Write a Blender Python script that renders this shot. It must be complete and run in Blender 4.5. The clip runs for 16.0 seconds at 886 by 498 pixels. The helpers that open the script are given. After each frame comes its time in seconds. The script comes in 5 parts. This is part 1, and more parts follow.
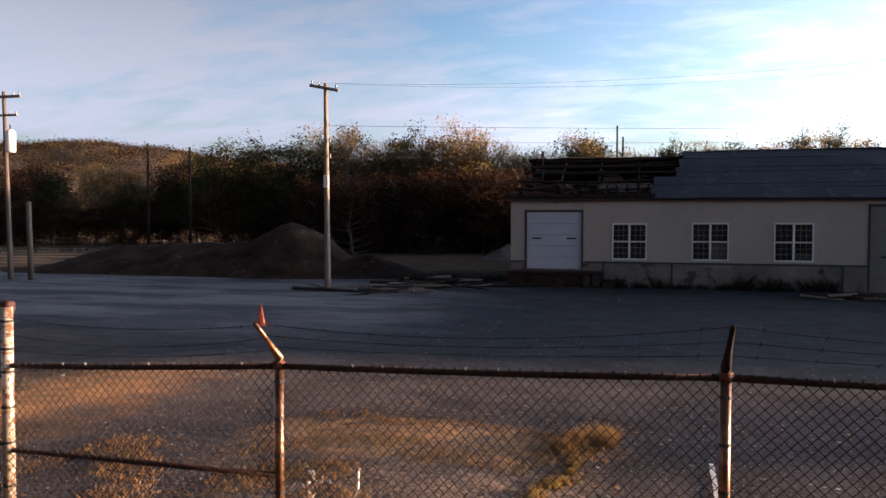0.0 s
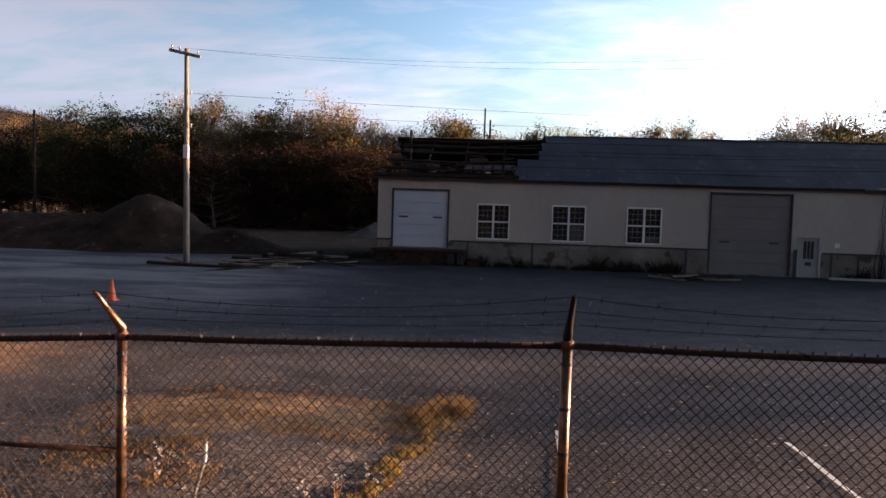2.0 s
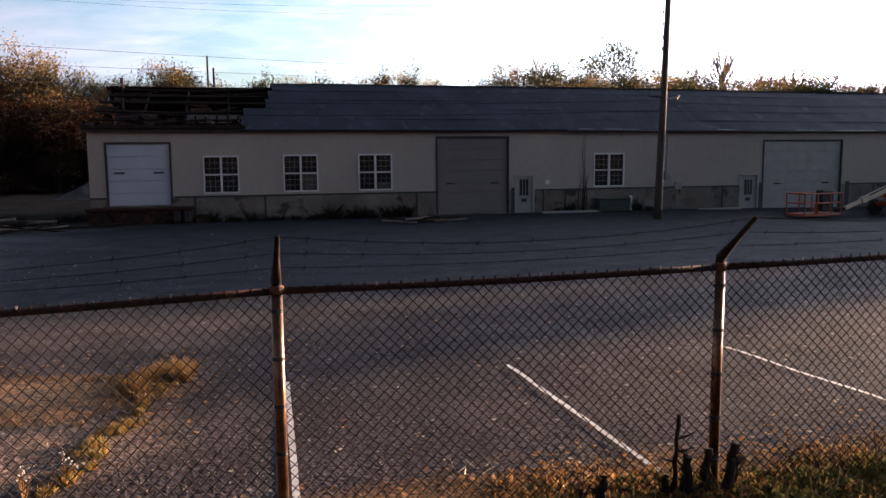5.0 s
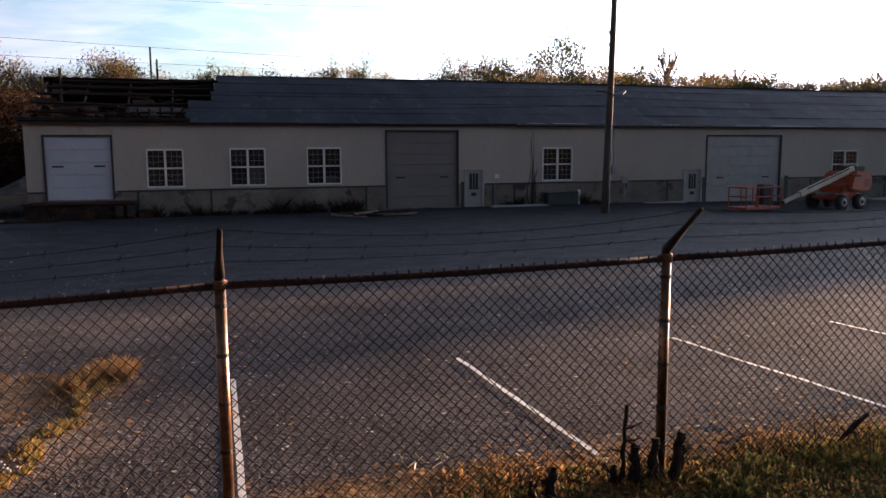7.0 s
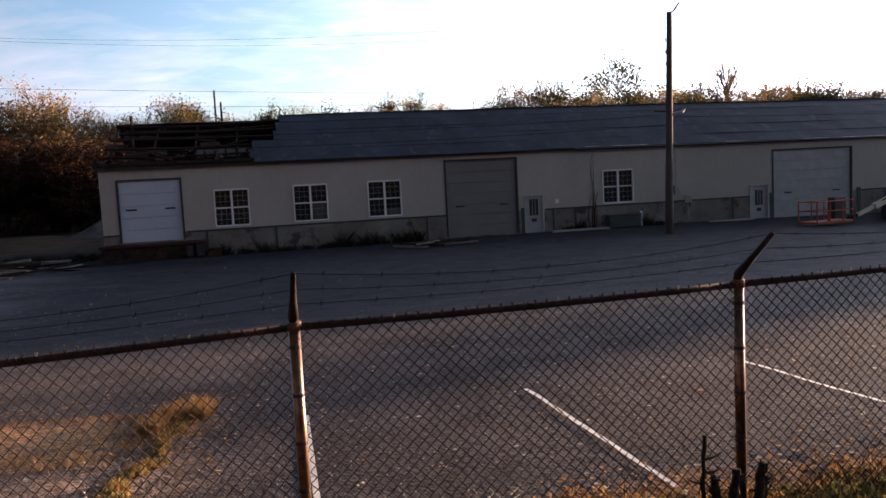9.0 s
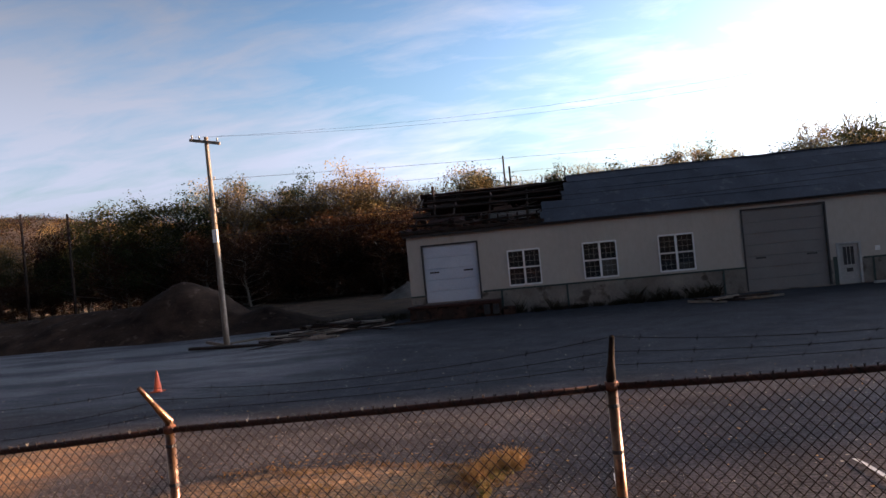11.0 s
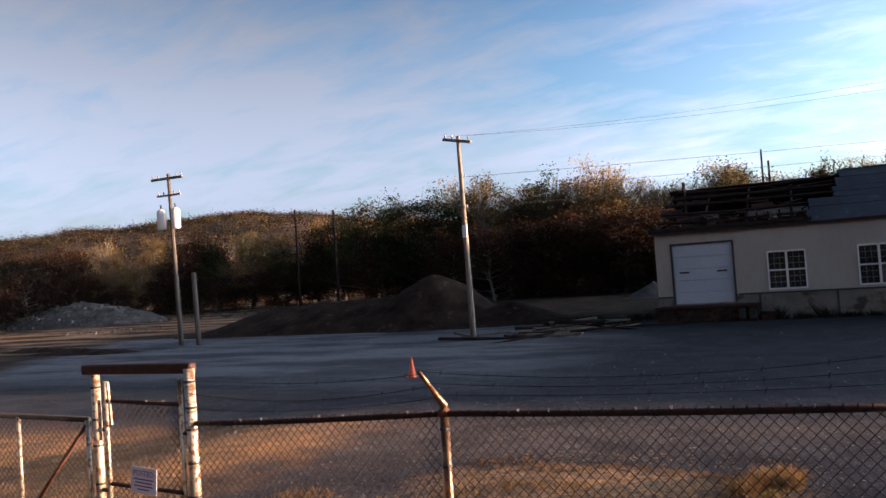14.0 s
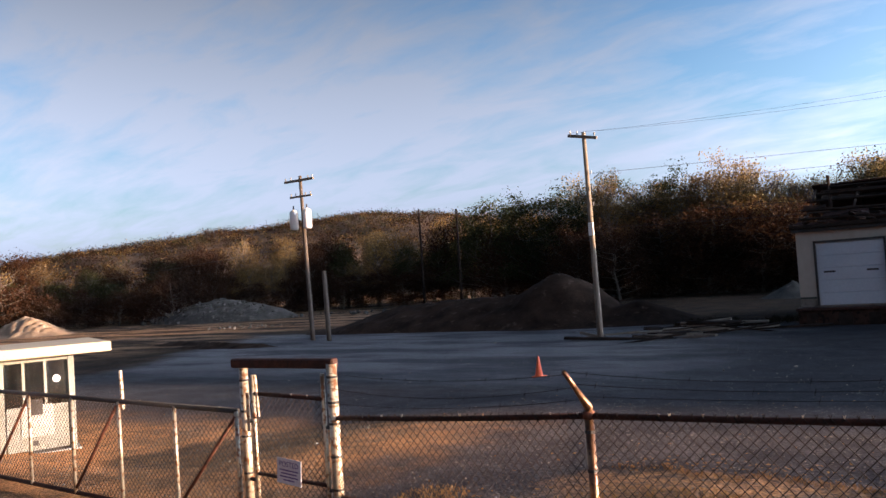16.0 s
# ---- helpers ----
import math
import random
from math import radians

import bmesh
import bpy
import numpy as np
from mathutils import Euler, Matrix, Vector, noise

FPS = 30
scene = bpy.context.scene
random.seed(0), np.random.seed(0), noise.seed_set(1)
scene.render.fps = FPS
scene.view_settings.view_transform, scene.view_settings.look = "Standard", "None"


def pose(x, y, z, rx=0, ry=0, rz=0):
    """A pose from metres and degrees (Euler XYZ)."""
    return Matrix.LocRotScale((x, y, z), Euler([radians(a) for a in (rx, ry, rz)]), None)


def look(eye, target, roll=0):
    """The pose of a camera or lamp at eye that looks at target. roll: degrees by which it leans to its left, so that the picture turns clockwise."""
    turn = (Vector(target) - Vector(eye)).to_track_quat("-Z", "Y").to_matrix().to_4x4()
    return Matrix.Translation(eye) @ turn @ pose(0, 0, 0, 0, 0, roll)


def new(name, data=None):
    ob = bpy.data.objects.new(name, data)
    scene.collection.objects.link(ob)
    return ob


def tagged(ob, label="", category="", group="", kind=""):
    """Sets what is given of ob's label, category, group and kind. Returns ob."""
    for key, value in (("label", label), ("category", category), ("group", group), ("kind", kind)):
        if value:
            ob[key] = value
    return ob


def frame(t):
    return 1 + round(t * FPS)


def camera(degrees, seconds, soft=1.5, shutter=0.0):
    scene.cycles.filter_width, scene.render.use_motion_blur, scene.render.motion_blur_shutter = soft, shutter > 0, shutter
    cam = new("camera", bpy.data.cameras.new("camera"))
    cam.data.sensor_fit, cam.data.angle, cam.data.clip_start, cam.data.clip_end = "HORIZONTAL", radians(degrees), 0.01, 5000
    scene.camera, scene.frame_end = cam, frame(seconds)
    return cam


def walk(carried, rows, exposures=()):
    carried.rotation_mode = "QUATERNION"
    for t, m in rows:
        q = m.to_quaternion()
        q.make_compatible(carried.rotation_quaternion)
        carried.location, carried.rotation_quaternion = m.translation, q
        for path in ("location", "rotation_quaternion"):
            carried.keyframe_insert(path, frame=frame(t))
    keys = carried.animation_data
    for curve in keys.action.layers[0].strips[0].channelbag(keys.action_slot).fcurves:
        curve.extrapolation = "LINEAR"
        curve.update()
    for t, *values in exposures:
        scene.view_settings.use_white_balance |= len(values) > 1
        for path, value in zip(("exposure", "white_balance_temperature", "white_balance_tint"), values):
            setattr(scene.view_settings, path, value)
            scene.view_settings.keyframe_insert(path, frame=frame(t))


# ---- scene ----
cam = camera(59.39, 16.0)
ROWS = [
    (0, 0.073, -0.125, 3.553, 14.42, -2.04, -0.13),
    (0.5, 0.099, -0.096, 3.531, 12.21, -2.60, -0.48),
    (1, 0.130, -0.119, 3.523, 9.74, -3.35, -0.98),
    (1.5, 0.160, -0.140, 3.513, 6.93, -3.54, -0.98),
    (2, 0.167, -0.130, 3.498, 4.78, -3.47, -1.72),
    (2.5, 0.202, -0.143, 3.484, 1.00, -4.05, -0.56),
    (3, 0.257, -0.047, 3.461, -2.70, -5.98, -0.19),
    (3.5, 0.303, -0.012, 3.436, -5.11, -6.16, -0.24),
    (4, 0.340, 0.084, 3.400, -7.55, -6.52, -0.55),
    (4.5, 0.399, 0.173, 3.390, -11.78, -6.68, 0.25),
    (7, 0.444, 0.273, 3.367, -18.15, -7.30, 0.32),
    (7.5, 0.467, 0.269, 3.375, -19.31, -7.13, 0.43),
    (8, 0.462, 0.269, 3.374, -19.36, -7.05, 0.03),
    (8.5, 0.450, 0.274, 3.387, -19.32, -6.87, 0.94),
    (9, 0.398, 0.241, 3.428, -13.89, -5.17, 2.92),
    (9.5, 0.343, 0.124, 3.471, -7.50, -2.73, 4.71),
    (12, 0.129, -0.221, 3.535, 14.14, 1.29, 4.73),
    (12.5, 0.103, -0.227, 3.527, 17.23, 1.63, 4.76),
    (13, 0.086, -0.228, 3.529, 19.72, 1.89, 4.96),
    (13.5, 0.063, -0.228, 3.533, 22.23, 2.04, 3.98),
    (14, -0.049, -0.143, 3.522, 24.61, 1.76, 4.00),
    (14.5, -0.112, -0.106, 3.525, 26.72, 1.81, 3.39),
    (15, -0.160, -0.108, 3.525, 28.66, 1.96, 2.96),
    (15.5, -0.204, -0.110, 3.527, 31.01, 2.12, 3.20),
    (16, -0.239, -0.118, 3.525, 33.58, 2.27, 3.89),
]
walk(cam, [(t, pose(x, y, z, 90 + pitch, roll, yaw)) for t, x, y, z, yaw, pitch, roll in ROWS], exposures=[(0.0, 2.38, 6350, 20), (4.0, 2.36, 6400, 21), (9.0, 2.38, 6350, 21), (12.5, 2.42, 6150, 18), (16.0, 2.42, 5950, 16)])

# ---- light ----
SUN_AZ, SUN_EL = radians(72), radians(4.5)
world = bpy.data.worlds.new("sky")
scene.world = world
world.use_nodes = True
wn, wl = world.node_tree.nodes, world.node_tree.links
wn.clear()


def wnode(kind, **sets):
    n = wn.new(kind)
    for k, v in sets.items():
        n.inputs[k.replace("_", " ")].default_value = v
    return n


def wmath(op, a, b=None):
    n = wn.new("ShaderNodeMath")
    n.operation = op
    for i, v in enumerate((a, b)):
        if v is None:
            continue
        if isinstance(v, (int, float)):
            n.inputs[i].default_value = v
        else:
            wl.new(v, n.inputs[i])
    return n.outputs[0]


sky = wn.new("ShaderNodeTexSky")
sky.sky_type = "NISHITA"
sky.sun_disc = False
sky.sun_elevation, sky.sun_rotation = SUN_EL, SUN_AZ
sky.air_density, sky.dust_density, sky.ozone_density = 1.0, 1.9, 2.7
coord = wn.new("ShaderNodeTexCoord")
sep = wn.new("ShaderNodeSeparateXYZ")
wl.new(coord.outputs["Generated"], sep.inputs[0])
height = wmath("ADD", wmath("MAXIMUM", sep.outputs[2], 0.0), 0.22)
flat = wn.new("ShaderNodeCombineXYZ")
wl.new(wmath("DIVIDE", sep.outputs[0], height), flat.inputs[0])
wl.new(wmath("DIVIDE", sep.outputs[1], height), flat.inputs[1])
mapping = wn.new("ShaderNodeMapping")
mapping.inputs["Rotation"].default_value = (0, 0, radians(16))
mapping.inputs["Scale"].default_value = (0.75, 1.55, 1.0)
mapping.inputs["Location"].default_value = (0.4, 0.9, 0)
wl.new(flat.outputs[0], mapping.inputs[0])
broad = wnode("ShaderNodeTexNoise", Scale=1.1, Detail=3.0, Roughness=0.5)
fine = wnode("ShaderNodeTexNoise", Scale=4.2, Detail=9.0, Roughness=0.6, Distortion=0.35)
wl.new(mapping.outputs[0], broad.inputs["Vector"])
wl.new(mapping.outputs[0], fine.inputs["Vector"])
bank = wmath("ADD", wmath("MULTIPLY", wmath("ADD", wmath("DIVIDE", sep.outputs[0], height), 0.5), -0.94), wmath("MULTIPLY", wmath("SUBTRACT", wmath("DIVIDE", sep.outputs[1], height), 2.29), 0.34))
bank = wmath("SUBTRACT", wmath("MINIMUM", wmath("MAXIMUM", wmath("ADD", wmath("MULTIPLY", bank, 1.6), 0.35), 0.0), 1.0), 0.4)
cover = wmath("ADD", wmath("MULTIPLY", broad.outputs["Fac"], 0.5), wmath("ADD", wmath("MULTIPLY", fine.outputs["Fac"], 0.62), wmath("MULTIPLY", bank, 0.22)))
ramp = wn.new("ShaderNodeValToRGB")
ramp.color_ramp.elements[0].position, ramp.color_ramp.elements[1].position = 0.44, 0.74
wl.new(cover, ramp.inputs[0])
CLOUD, SKY = 1.0, 0.071
cloudy = wn.new("ShaderNodeMix")
cloudy.data_type = "RGBA"
lift_ = wn.new("ShaderNodeMix")
lift_.data_type, lift_.blend_type = "RGBA", "MULTIPLY"
lift_.inputs[0].default_value = 1.0
grey = wn.new("ShaderNodeRGBToBW")
wl.new(sky.outputs[0], grey.inputs[0])
toward = wn.new("ShaderNodeVectorMath")
toward.operation = "DOT_PRODUCT"
wl.new(coord.outputs["Generated"], toward.inputs[0])
toward.inputs[1].default_value = (math.sin(SUN_AZ), math.cos(SUN_AZ), 0.1)
glow = wmath("ADD", 1.30, wmath("MULTIPLY", wmath("MAXIMUM", toward.outputs["Value"], 0.0), 0.9))
lum = wmath("MULTIPLY", grey.outputs[0], glow)
tone = wn.new("ShaderNodeCombineColor")
wl.new(wmath("MULTIPLY", lum, 0.885), tone.inputs[0])
wl.new(wmath("MULTIPLY", lum, 1.0), tone.inputs[1])
wl.new(wmath("MULTIPLY", lum, 1.17), tone.inputs[2])
haze = wmath("POWER", wmath("MAXIMUM", wmath("ADD", wmath("MULTIPLY", toward.outputs["Value"], 0.5), 0.5), 0.0), 3.4)
wl.new(wmath("MINIMUM", wmath("ADD", wmath("MULTIPLY", ramp.outputs[0], CLOUD), wmath("MULTIPLY", haze, 0.62)), 1.0), cloudy.inputs[0])
wl.new(sky.outputs[0], cloudy.inputs[6])
wl.new(tone.outputs[0], cloudy.inputs[7])
back = wnode("ShaderNodeBackground", Strength=SKY)
side = wmath("ADD", 0.80, wmath("MULTIPLY", haze, 1.9))
low = wmath("ADD", 0.10, wmath("DIVIDE", 1.3, wmath("ADD", 1.0, wmath("POWER", wmath("MULTIPLY", wmath("MAXIMUM", sep.outputs[2], 0.0), 2.38), 4.0))))
tinted = wn.new("ShaderNodeVectorMath")
tinted.operation = "SCALE"
wl.new(cloudy.outputs[2], tinted.inputs[0])
wl.new(wmath("MULTIPLY", side, low), tinted.inputs["Scale"])
wl.new(tinted.outputs[0], back.inputs[0])
wout = wn.new("ShaderNodeOutputWorld")
wl.new(back.outputs[0], wout.inputs[0])

sun_dir = Vector((math.sin(SUN_AZ) * math.cos(SUN_EL), math.cos(SUN_AZ) * math.cos(SUN_EL), math.sin(SUN_EL)))
sun = new("sun", bpy.data.lights.new("sun", "SUN"))
sun.data.energy, sun.data.angle, sun.data.color = 5.0, radians(0.6), (1.0, 0.65, 0.37)
sun.matrix_world = look(sun_dir * 200, (0, 0, 0))


# ---- materials ----
def material(name, c1, c2, scale=4.0, rough=0.8, metal=0.0, bump=0.15, grain=40.0, c3=None, wear=0.55, spec=0.3, vary=0.0, stretch=(1, 1, 1), grit=0.55):
    """Two-tone surface: broad stains, fine grain and bump; c3 is a third tone that shows in worn spots."""
    m = bpy.data.materials.new(name)
    m.use_nodes = True
    nt, nl = m.node_tree.nodes, m.node_tree.links
    b = nt["Principled BSDF"]
    b.inputs["Roughness"].default_value, b.inputs["Metallic"].default_value = rough, metal
    b.inputs["Specular IOR Level"].default_value = spec
    tc = nt.new("ShaderNodeTexCoord")
    mp = nt.new("ShaderNodeMapping")
    mp.inputs["Scale"].default_value = stretch
    nl.new(tc.outputs["Object"], mp.inputs[0])
    n1, n2 = nt.new("ShaderNodeTexNoise"), nt.new("ShaderNodeTexNoise")
    for n, s, d in ((n1, scale, 5), (n2, grain, 3)):
        n.inputs["Scale"].default_value, n.inputs["Detail"].default_value = s, d
        n.inputs["Roughness"].default_value = 0.62
        nl.new(mp.outputs[0], n.inputs["Vector"])
    r = nt.new("ShaderNodeValToRGB")
    r.color_ramp.elements[0].position, r.color_ramp.elements[1].position = 0.32, 0.68
    r.color_ramp.elements[0].color, r.color_ramp.elements[1].color = (*c1, 1), (*c2, 1)
    nl.new(n1.outputs["Fac"], r.inputs[0])
    colour = r.outputs[0]
    if c3:
        n3 = nt.new("ShaderNodeTexNoise")
        n3.inputs["Scale"].default_value, n3.inputs["Detail"].default_value = scale * 2.7, 6
        nl.new(mp.outputs[0], n3.inputs["Vector"])
        r3 = nt.new("ShaderNodeValToRGB")
        r3.color_ramp.elements[0].position, r3.color_ramp.elements[1].position = wear, wear + 0.1
        nl.new(n3.outputs["Fac"], r3.inputs[0])
        mx = nt.new("ShaderNodeMix")
        mx.data_type = "RGBA"
        nl.new(r3.outputs[0], mx.inputs[0])
        nl.new(colour, mx.inputs[6])
        mx.inputs[7].default_value = (*c3, 1)
        colour = mx.outputs[2]
    g = nt.new("ShaderNodeMix")
    g.data_type, g.blend_type = "RGBA", "MULTIPLY"
    g.inputs[0].default_value = grit
    gr = nt.new("ShaderNodeValToRGB")
    gr.color_ramp.elements[0].position, gr.color_ramp.elements[1].position = 0.25, 0.7
    gr.color_ramp.elements[0].color = (0.45, 0.45, 0.45, 1)
    nl.new(n2.outputs["Fac"], gr.inputs[0])
    nl.new(colour, g.inputs[6])
    nl.new(gr.outputs[0], g.inputs[7])
    colour = g.outputs[2]
    if vary:
        oi = nt.new("ShaderNodeObjectInfo")
        hv = nt.new("ShaderNodeHueSaturation")
        mr = nt.new("ShaderNodeMapRange")
        mr.inputs[3].default_value, mr.inputs[4].default_value = 1 - vary, 1 + vary
        nl.new(oi.outputs["Random"], mr.inputs[0])
        nl.new(mr.outputs[0], hv.inputs["Value"])
        nl.new(colour, hv.inputs["Color"])
        colour = hv.outputs[0]
    nl.new(colour, b.inputs["Base Color"])
    if bump:
        bp = nt.new("ShaderNodeBump")
        bp.inputs["Strength"].default_value, bp.inputs["Distance"].default_value = bump, 0.02
        nl.new(n2.outputs["Fac"], bp.inputs["Height"])
        nl.new(bp.outputs[0], b.inputs["Normal"])
    return m


def foliage(name, c1, c2, c3):
    """Leaves: tone by leaf island and by tree, with light passing through."""
    m = bpy.data.materials.new(name)
    m.use_nodes = True
    nt, nl = m.node_tree.nodes, m.node_tree.links
    b = nt["Principled BSDF"]
    b.inputs["Roughness"].default_value, b.inputs["Specular IOR Level"].default_value = 0.75, 0.15
    geo, oi = nt.new("ShaderNodeNewGeometry"), nt.new("ShaderNodeObjectInfo")
    add = nt.new("ShaderNodeMath")
    add.operation = "MULTIPLY_ADD"
    add.inputs[1].default_value = 0.55
    half = nt.new("ShaderNodeMath")
    half.operation = "MULTIPLY"
    half.inputs[1].default_value = 0.45
    nl.new(oi.outputs["Random"], half.inputs[0])
    nl.new(geo.outputs["Random Per Island"], add.inputs[0])
    nl.new(half.outputs[0], add.inputs[2])
    r = nt.new("ShaderNodeValToRGB")
    e = r.color_ramp.elements
    e[0].position, e[1].position = 0.15, 0.85
    e[0].color, e[1].color = (*c1, 1), (*c3, 1)
    mid = e.new(0.5)
    mid.color = (*c2, 1)
    nl.new(add.outputs[0], r.inputs[0])
    nl.new(r.outputs[0], b.inputs["Base Color"])
    tr = nt.new("ShaderNodeBsdfTranslucent")
    nl.new(r.outputs[0], tr.inputs[0])
    mx = nt.new("ShaderNodeMixShader")
    mx.inputs[0].default_value = 0.5
    nl.new(b.outputs[0], mx.inputs[1])
    nl.new(tr.outputs[0], mx.inputs[2])
    nl.new(mx.outputs[0], nt["Material Output"].inputs[0])
    return m


SIDING = material("siding", (0.29, 0.258, 0.222), (0.345, 0.308, 0.264), 0.25, 0.7, bump=0.02, grain=5, c3=(0.27, 0.235, 0.197), wear=0.66, spec=0.15, stretch=(1, 1, 0.5), grit=0.2)
BLOCK = material("painted_block", (0.10, 0.088, 0.074), (0.2, 0.178, 0.15), 0.5, 0.9, bump=0.2, grain=14, c3=(0.055, 0.043, 0.033), wear=0.56, grit=0.45)
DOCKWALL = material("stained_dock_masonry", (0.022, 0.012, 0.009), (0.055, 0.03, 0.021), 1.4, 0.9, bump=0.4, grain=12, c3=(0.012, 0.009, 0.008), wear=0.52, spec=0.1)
GREEN = material("green_paint", (0.02, 0.034, 0.03), (0.035, 0.05, 0.043), 2, 0.6, grain=20)
ROOFING = material("roofing", (0.026, 0.033, 0.045), (0.046, 0.056, 0.074), 0.6, 0.75, bump=0.35, grain=14, c3=(0.07, 0.076, 0.084), wear=0.6, spec=0.12, stretch=(1, 0.45, 1), grit=0.8)
CHAR = material("charred_timber", (0.012, 0.009, 0.008), (0.035, 0.024, 0.019), 2.5, 0.9, bump=0.4, grain=18, c3=(0.09, 0.05, 0.03), wear=0.66, spec=0.1)
SCORCHED = material("scorched_wood", (0.02, 0.011, 0.008), (0.055, 0.028, 0.018), 2.5, 0.9, bump=0.3, grain=18, c3=(0.015, 0.011, 0.009), wear=0.58, spec=0.1, vary=0.4)
DOORWHITE = material("white_door_paint", (0.32, 0.35, 0.39), (0.38, 0.41, 0.45), 0.5, 0.5, bump=0.02, grain=10, grit=0.2)
DOORGREY = material("grey_door_paint", (0.125, 0.115, 0.107), (0.155, 0.143, 0.132), 0.5, 0.55, bump=0.02, grain=10, grit=0.2)
TRIM = material("white_vinyl", (0.56, 0.55, 0.53), (0.66, 0.65, 0.62), 3, 0.5, bump=0.02, grain=20)
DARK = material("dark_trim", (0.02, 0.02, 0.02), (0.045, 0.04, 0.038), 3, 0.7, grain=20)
CURTAIN = material("patterned_curtain", (0.006, 0.008, 0.013), (0.024, 0.025, 0.032), 5, 0.9, bump=0.05, grain=9, c3=(0.06, 0.055, 0.055), wear=0.6)
BLIND = material("pale_blind", (0.09, 0.08, 0.07), (0.13, 0.115, 0.10), 3, 0.9, grain=9)
CONCRETE = material("concrete", (0.24, 0.235, 0.225), (0.33, 0.32, 0.30), 1.6, 0.9, bump=0.3, grain=22, c3=(0.15, 0.145, 0.135), wear=0.6)
POLEWOOD = material("weathered_pole_wood", (0.11, 0.088, 0.067), (0.21, 0.172, 0.132), 2.2, 0.85, bump=0.5, grain=24, c3=(0.11, 0.085, 0.065), wear=0.6, stretch=(3, 3, 0.25))
PLANK = material("weathered_plank", (0.14, 0.115, 0.09), (0.26, 0.22, 0.18), 2.2, 0.9, bump=0.4, grain=22, vary=0.35)
RUST = material("rusty_pipe", (0.075, 0.027, 0.017), (0.15, 0.058, 0.032), 6, 0.75, metal=0.0, bump=0.35, grain=60, c3=(0.03, 0.017, 0.014), wear=0.54, spec=0.2)
POSTRUST = material("rusted_steel_post", (0.07, 0.03, 0.019), (0.27, 0.15, 0.08), 9, 0.32, metal=0.75, bump=0.2, grain=45, c3=(0.06, 0.032, 0.022), wear=0.6, spec=0.5)
RAILRUST = material("dark_rusty_rail", (0.022, 0.011, 0.009), (0.06, 0.024, 0.017), 9, 0.7, bump=0.3, grain=60, c3=(0.02, 0.012, 0.01), wear=0.55, spec=0.2)
GALV = material("galvanised_pipe", (0.40, 0.36, 0.28), (0.56, 0.50, 0.40), 7, 0.42, metal=0.45, bump=0.12, grain=50, c3=(0.22, 0.11, 0.055), wear=0.5, spec=0.5)
WIREMAT = material("rusted_wire", (0.018, 0.013, 0.011), (0.036, 0.025, 0.02), 6, 0.8, metal=0.0, bump=0.0, grain=60, spec=0.2)
CABLE = material("black_cable", (0.015, 0.015, 0.016), (0.03, 0.03, 0.03), 2, 0.6, bump=0.0)
ORANGE = material("orange_plastic", (0.62, 0.09, 0.025), (0.74, 0.13, 0.04), 6, 0.5, bump=0.03, grain=30)
MACHINE = material("orange_machine_paint", (0.31, 0.05, 0.018), (0.39, 0.073, 0.027), 1.6, 0.45, bump=0.03, grain=14, c3=(0.33, 0.075, 0.03), wear=0.66)
CREAM = material("cream_boom_paint", (0.40, 0.34, 0.23), (0.50, 0.43, 0.30), 1.6, 0.5, bump=0.03, grain=14)
RUBBER = material("tyre_rubber", (0.02, 0.02, 0.02), (0.04, 0.038, 0.035), 5, 0.9, bump=0.2, grain=30)
SOIL = material("mound_soil", (0.019, 0.012, 0.009), (0.052, 0.034, 0.024), 0.6, 0.95, bump=0.9, grain=7, c3=(0.085, 0.06, 0.043), wear=0.6, spec=0.05)
SAND = material("tan_sand", (0.19, 0.135, 0.092), (0.29, 0.21, 0.14), 0.8, 0.95, bump=0.5, grain=7)
RUBBLE = material("rubble_stone", (0.045, 0.041, 0.036), (0.115, 0.105, 0.092), 0.9, 0.95, bump=0.6, grain=8, c3=(0.22, 0.205, 0.18), wear=0.64)
GRAVEL = material("pale_gravel", (0.16, 0.14, 0.115), (0.32, 0.285, 0.24), 3, 0.9, bump=0.3, grain=20)
PAINT = material("worn_white_line", (0.55, 0.54, 0.51), (0.70, 0.69, 0.66), 5, 0.8, bump=0.15, grain=30, c3=(0.20, 0.19, 0.18), wear=0.6)
HILLFLOOR = material("leaf_covered_hillside", (0.022, 0.013, 0.008), (0.06, 0.034, 0.016), 0.05, 0.95, bump=0.4, grain=0.4)
BARK = material("bark", (0.075, 0.06, 0.048), (0.14, 0.115, 0.09), 3, 0.95, bump=0.5, grain=16, stretch=(2, 2, 0.4))
DRYGRASS = foliage("dry_grass", (0.15, 0.077, 0.028), (0.27, 0.142, 0.05), (0.37, 0.22, 0.085))
WEED = foliage("green_weed", (0.045, 0.05, 0.014), (0.115, 0.108, 0.03), (0.27, 0.19, 0.055))
# gold is lightened for sunlit crowns; rust and green are darkened for shade
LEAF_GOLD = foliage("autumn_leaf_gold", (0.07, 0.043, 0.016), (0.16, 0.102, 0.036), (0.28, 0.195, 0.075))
LEAF_RUST_SHADED = foliage("shaded_leaf_rust", (0.014, 0.007, 0.004), (0.028, 0.013, 0.007), (0.06, 0.027, 0.012))
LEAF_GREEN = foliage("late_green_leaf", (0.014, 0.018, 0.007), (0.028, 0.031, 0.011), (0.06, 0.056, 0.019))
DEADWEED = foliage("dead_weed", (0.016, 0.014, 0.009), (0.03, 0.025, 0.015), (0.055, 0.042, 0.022))
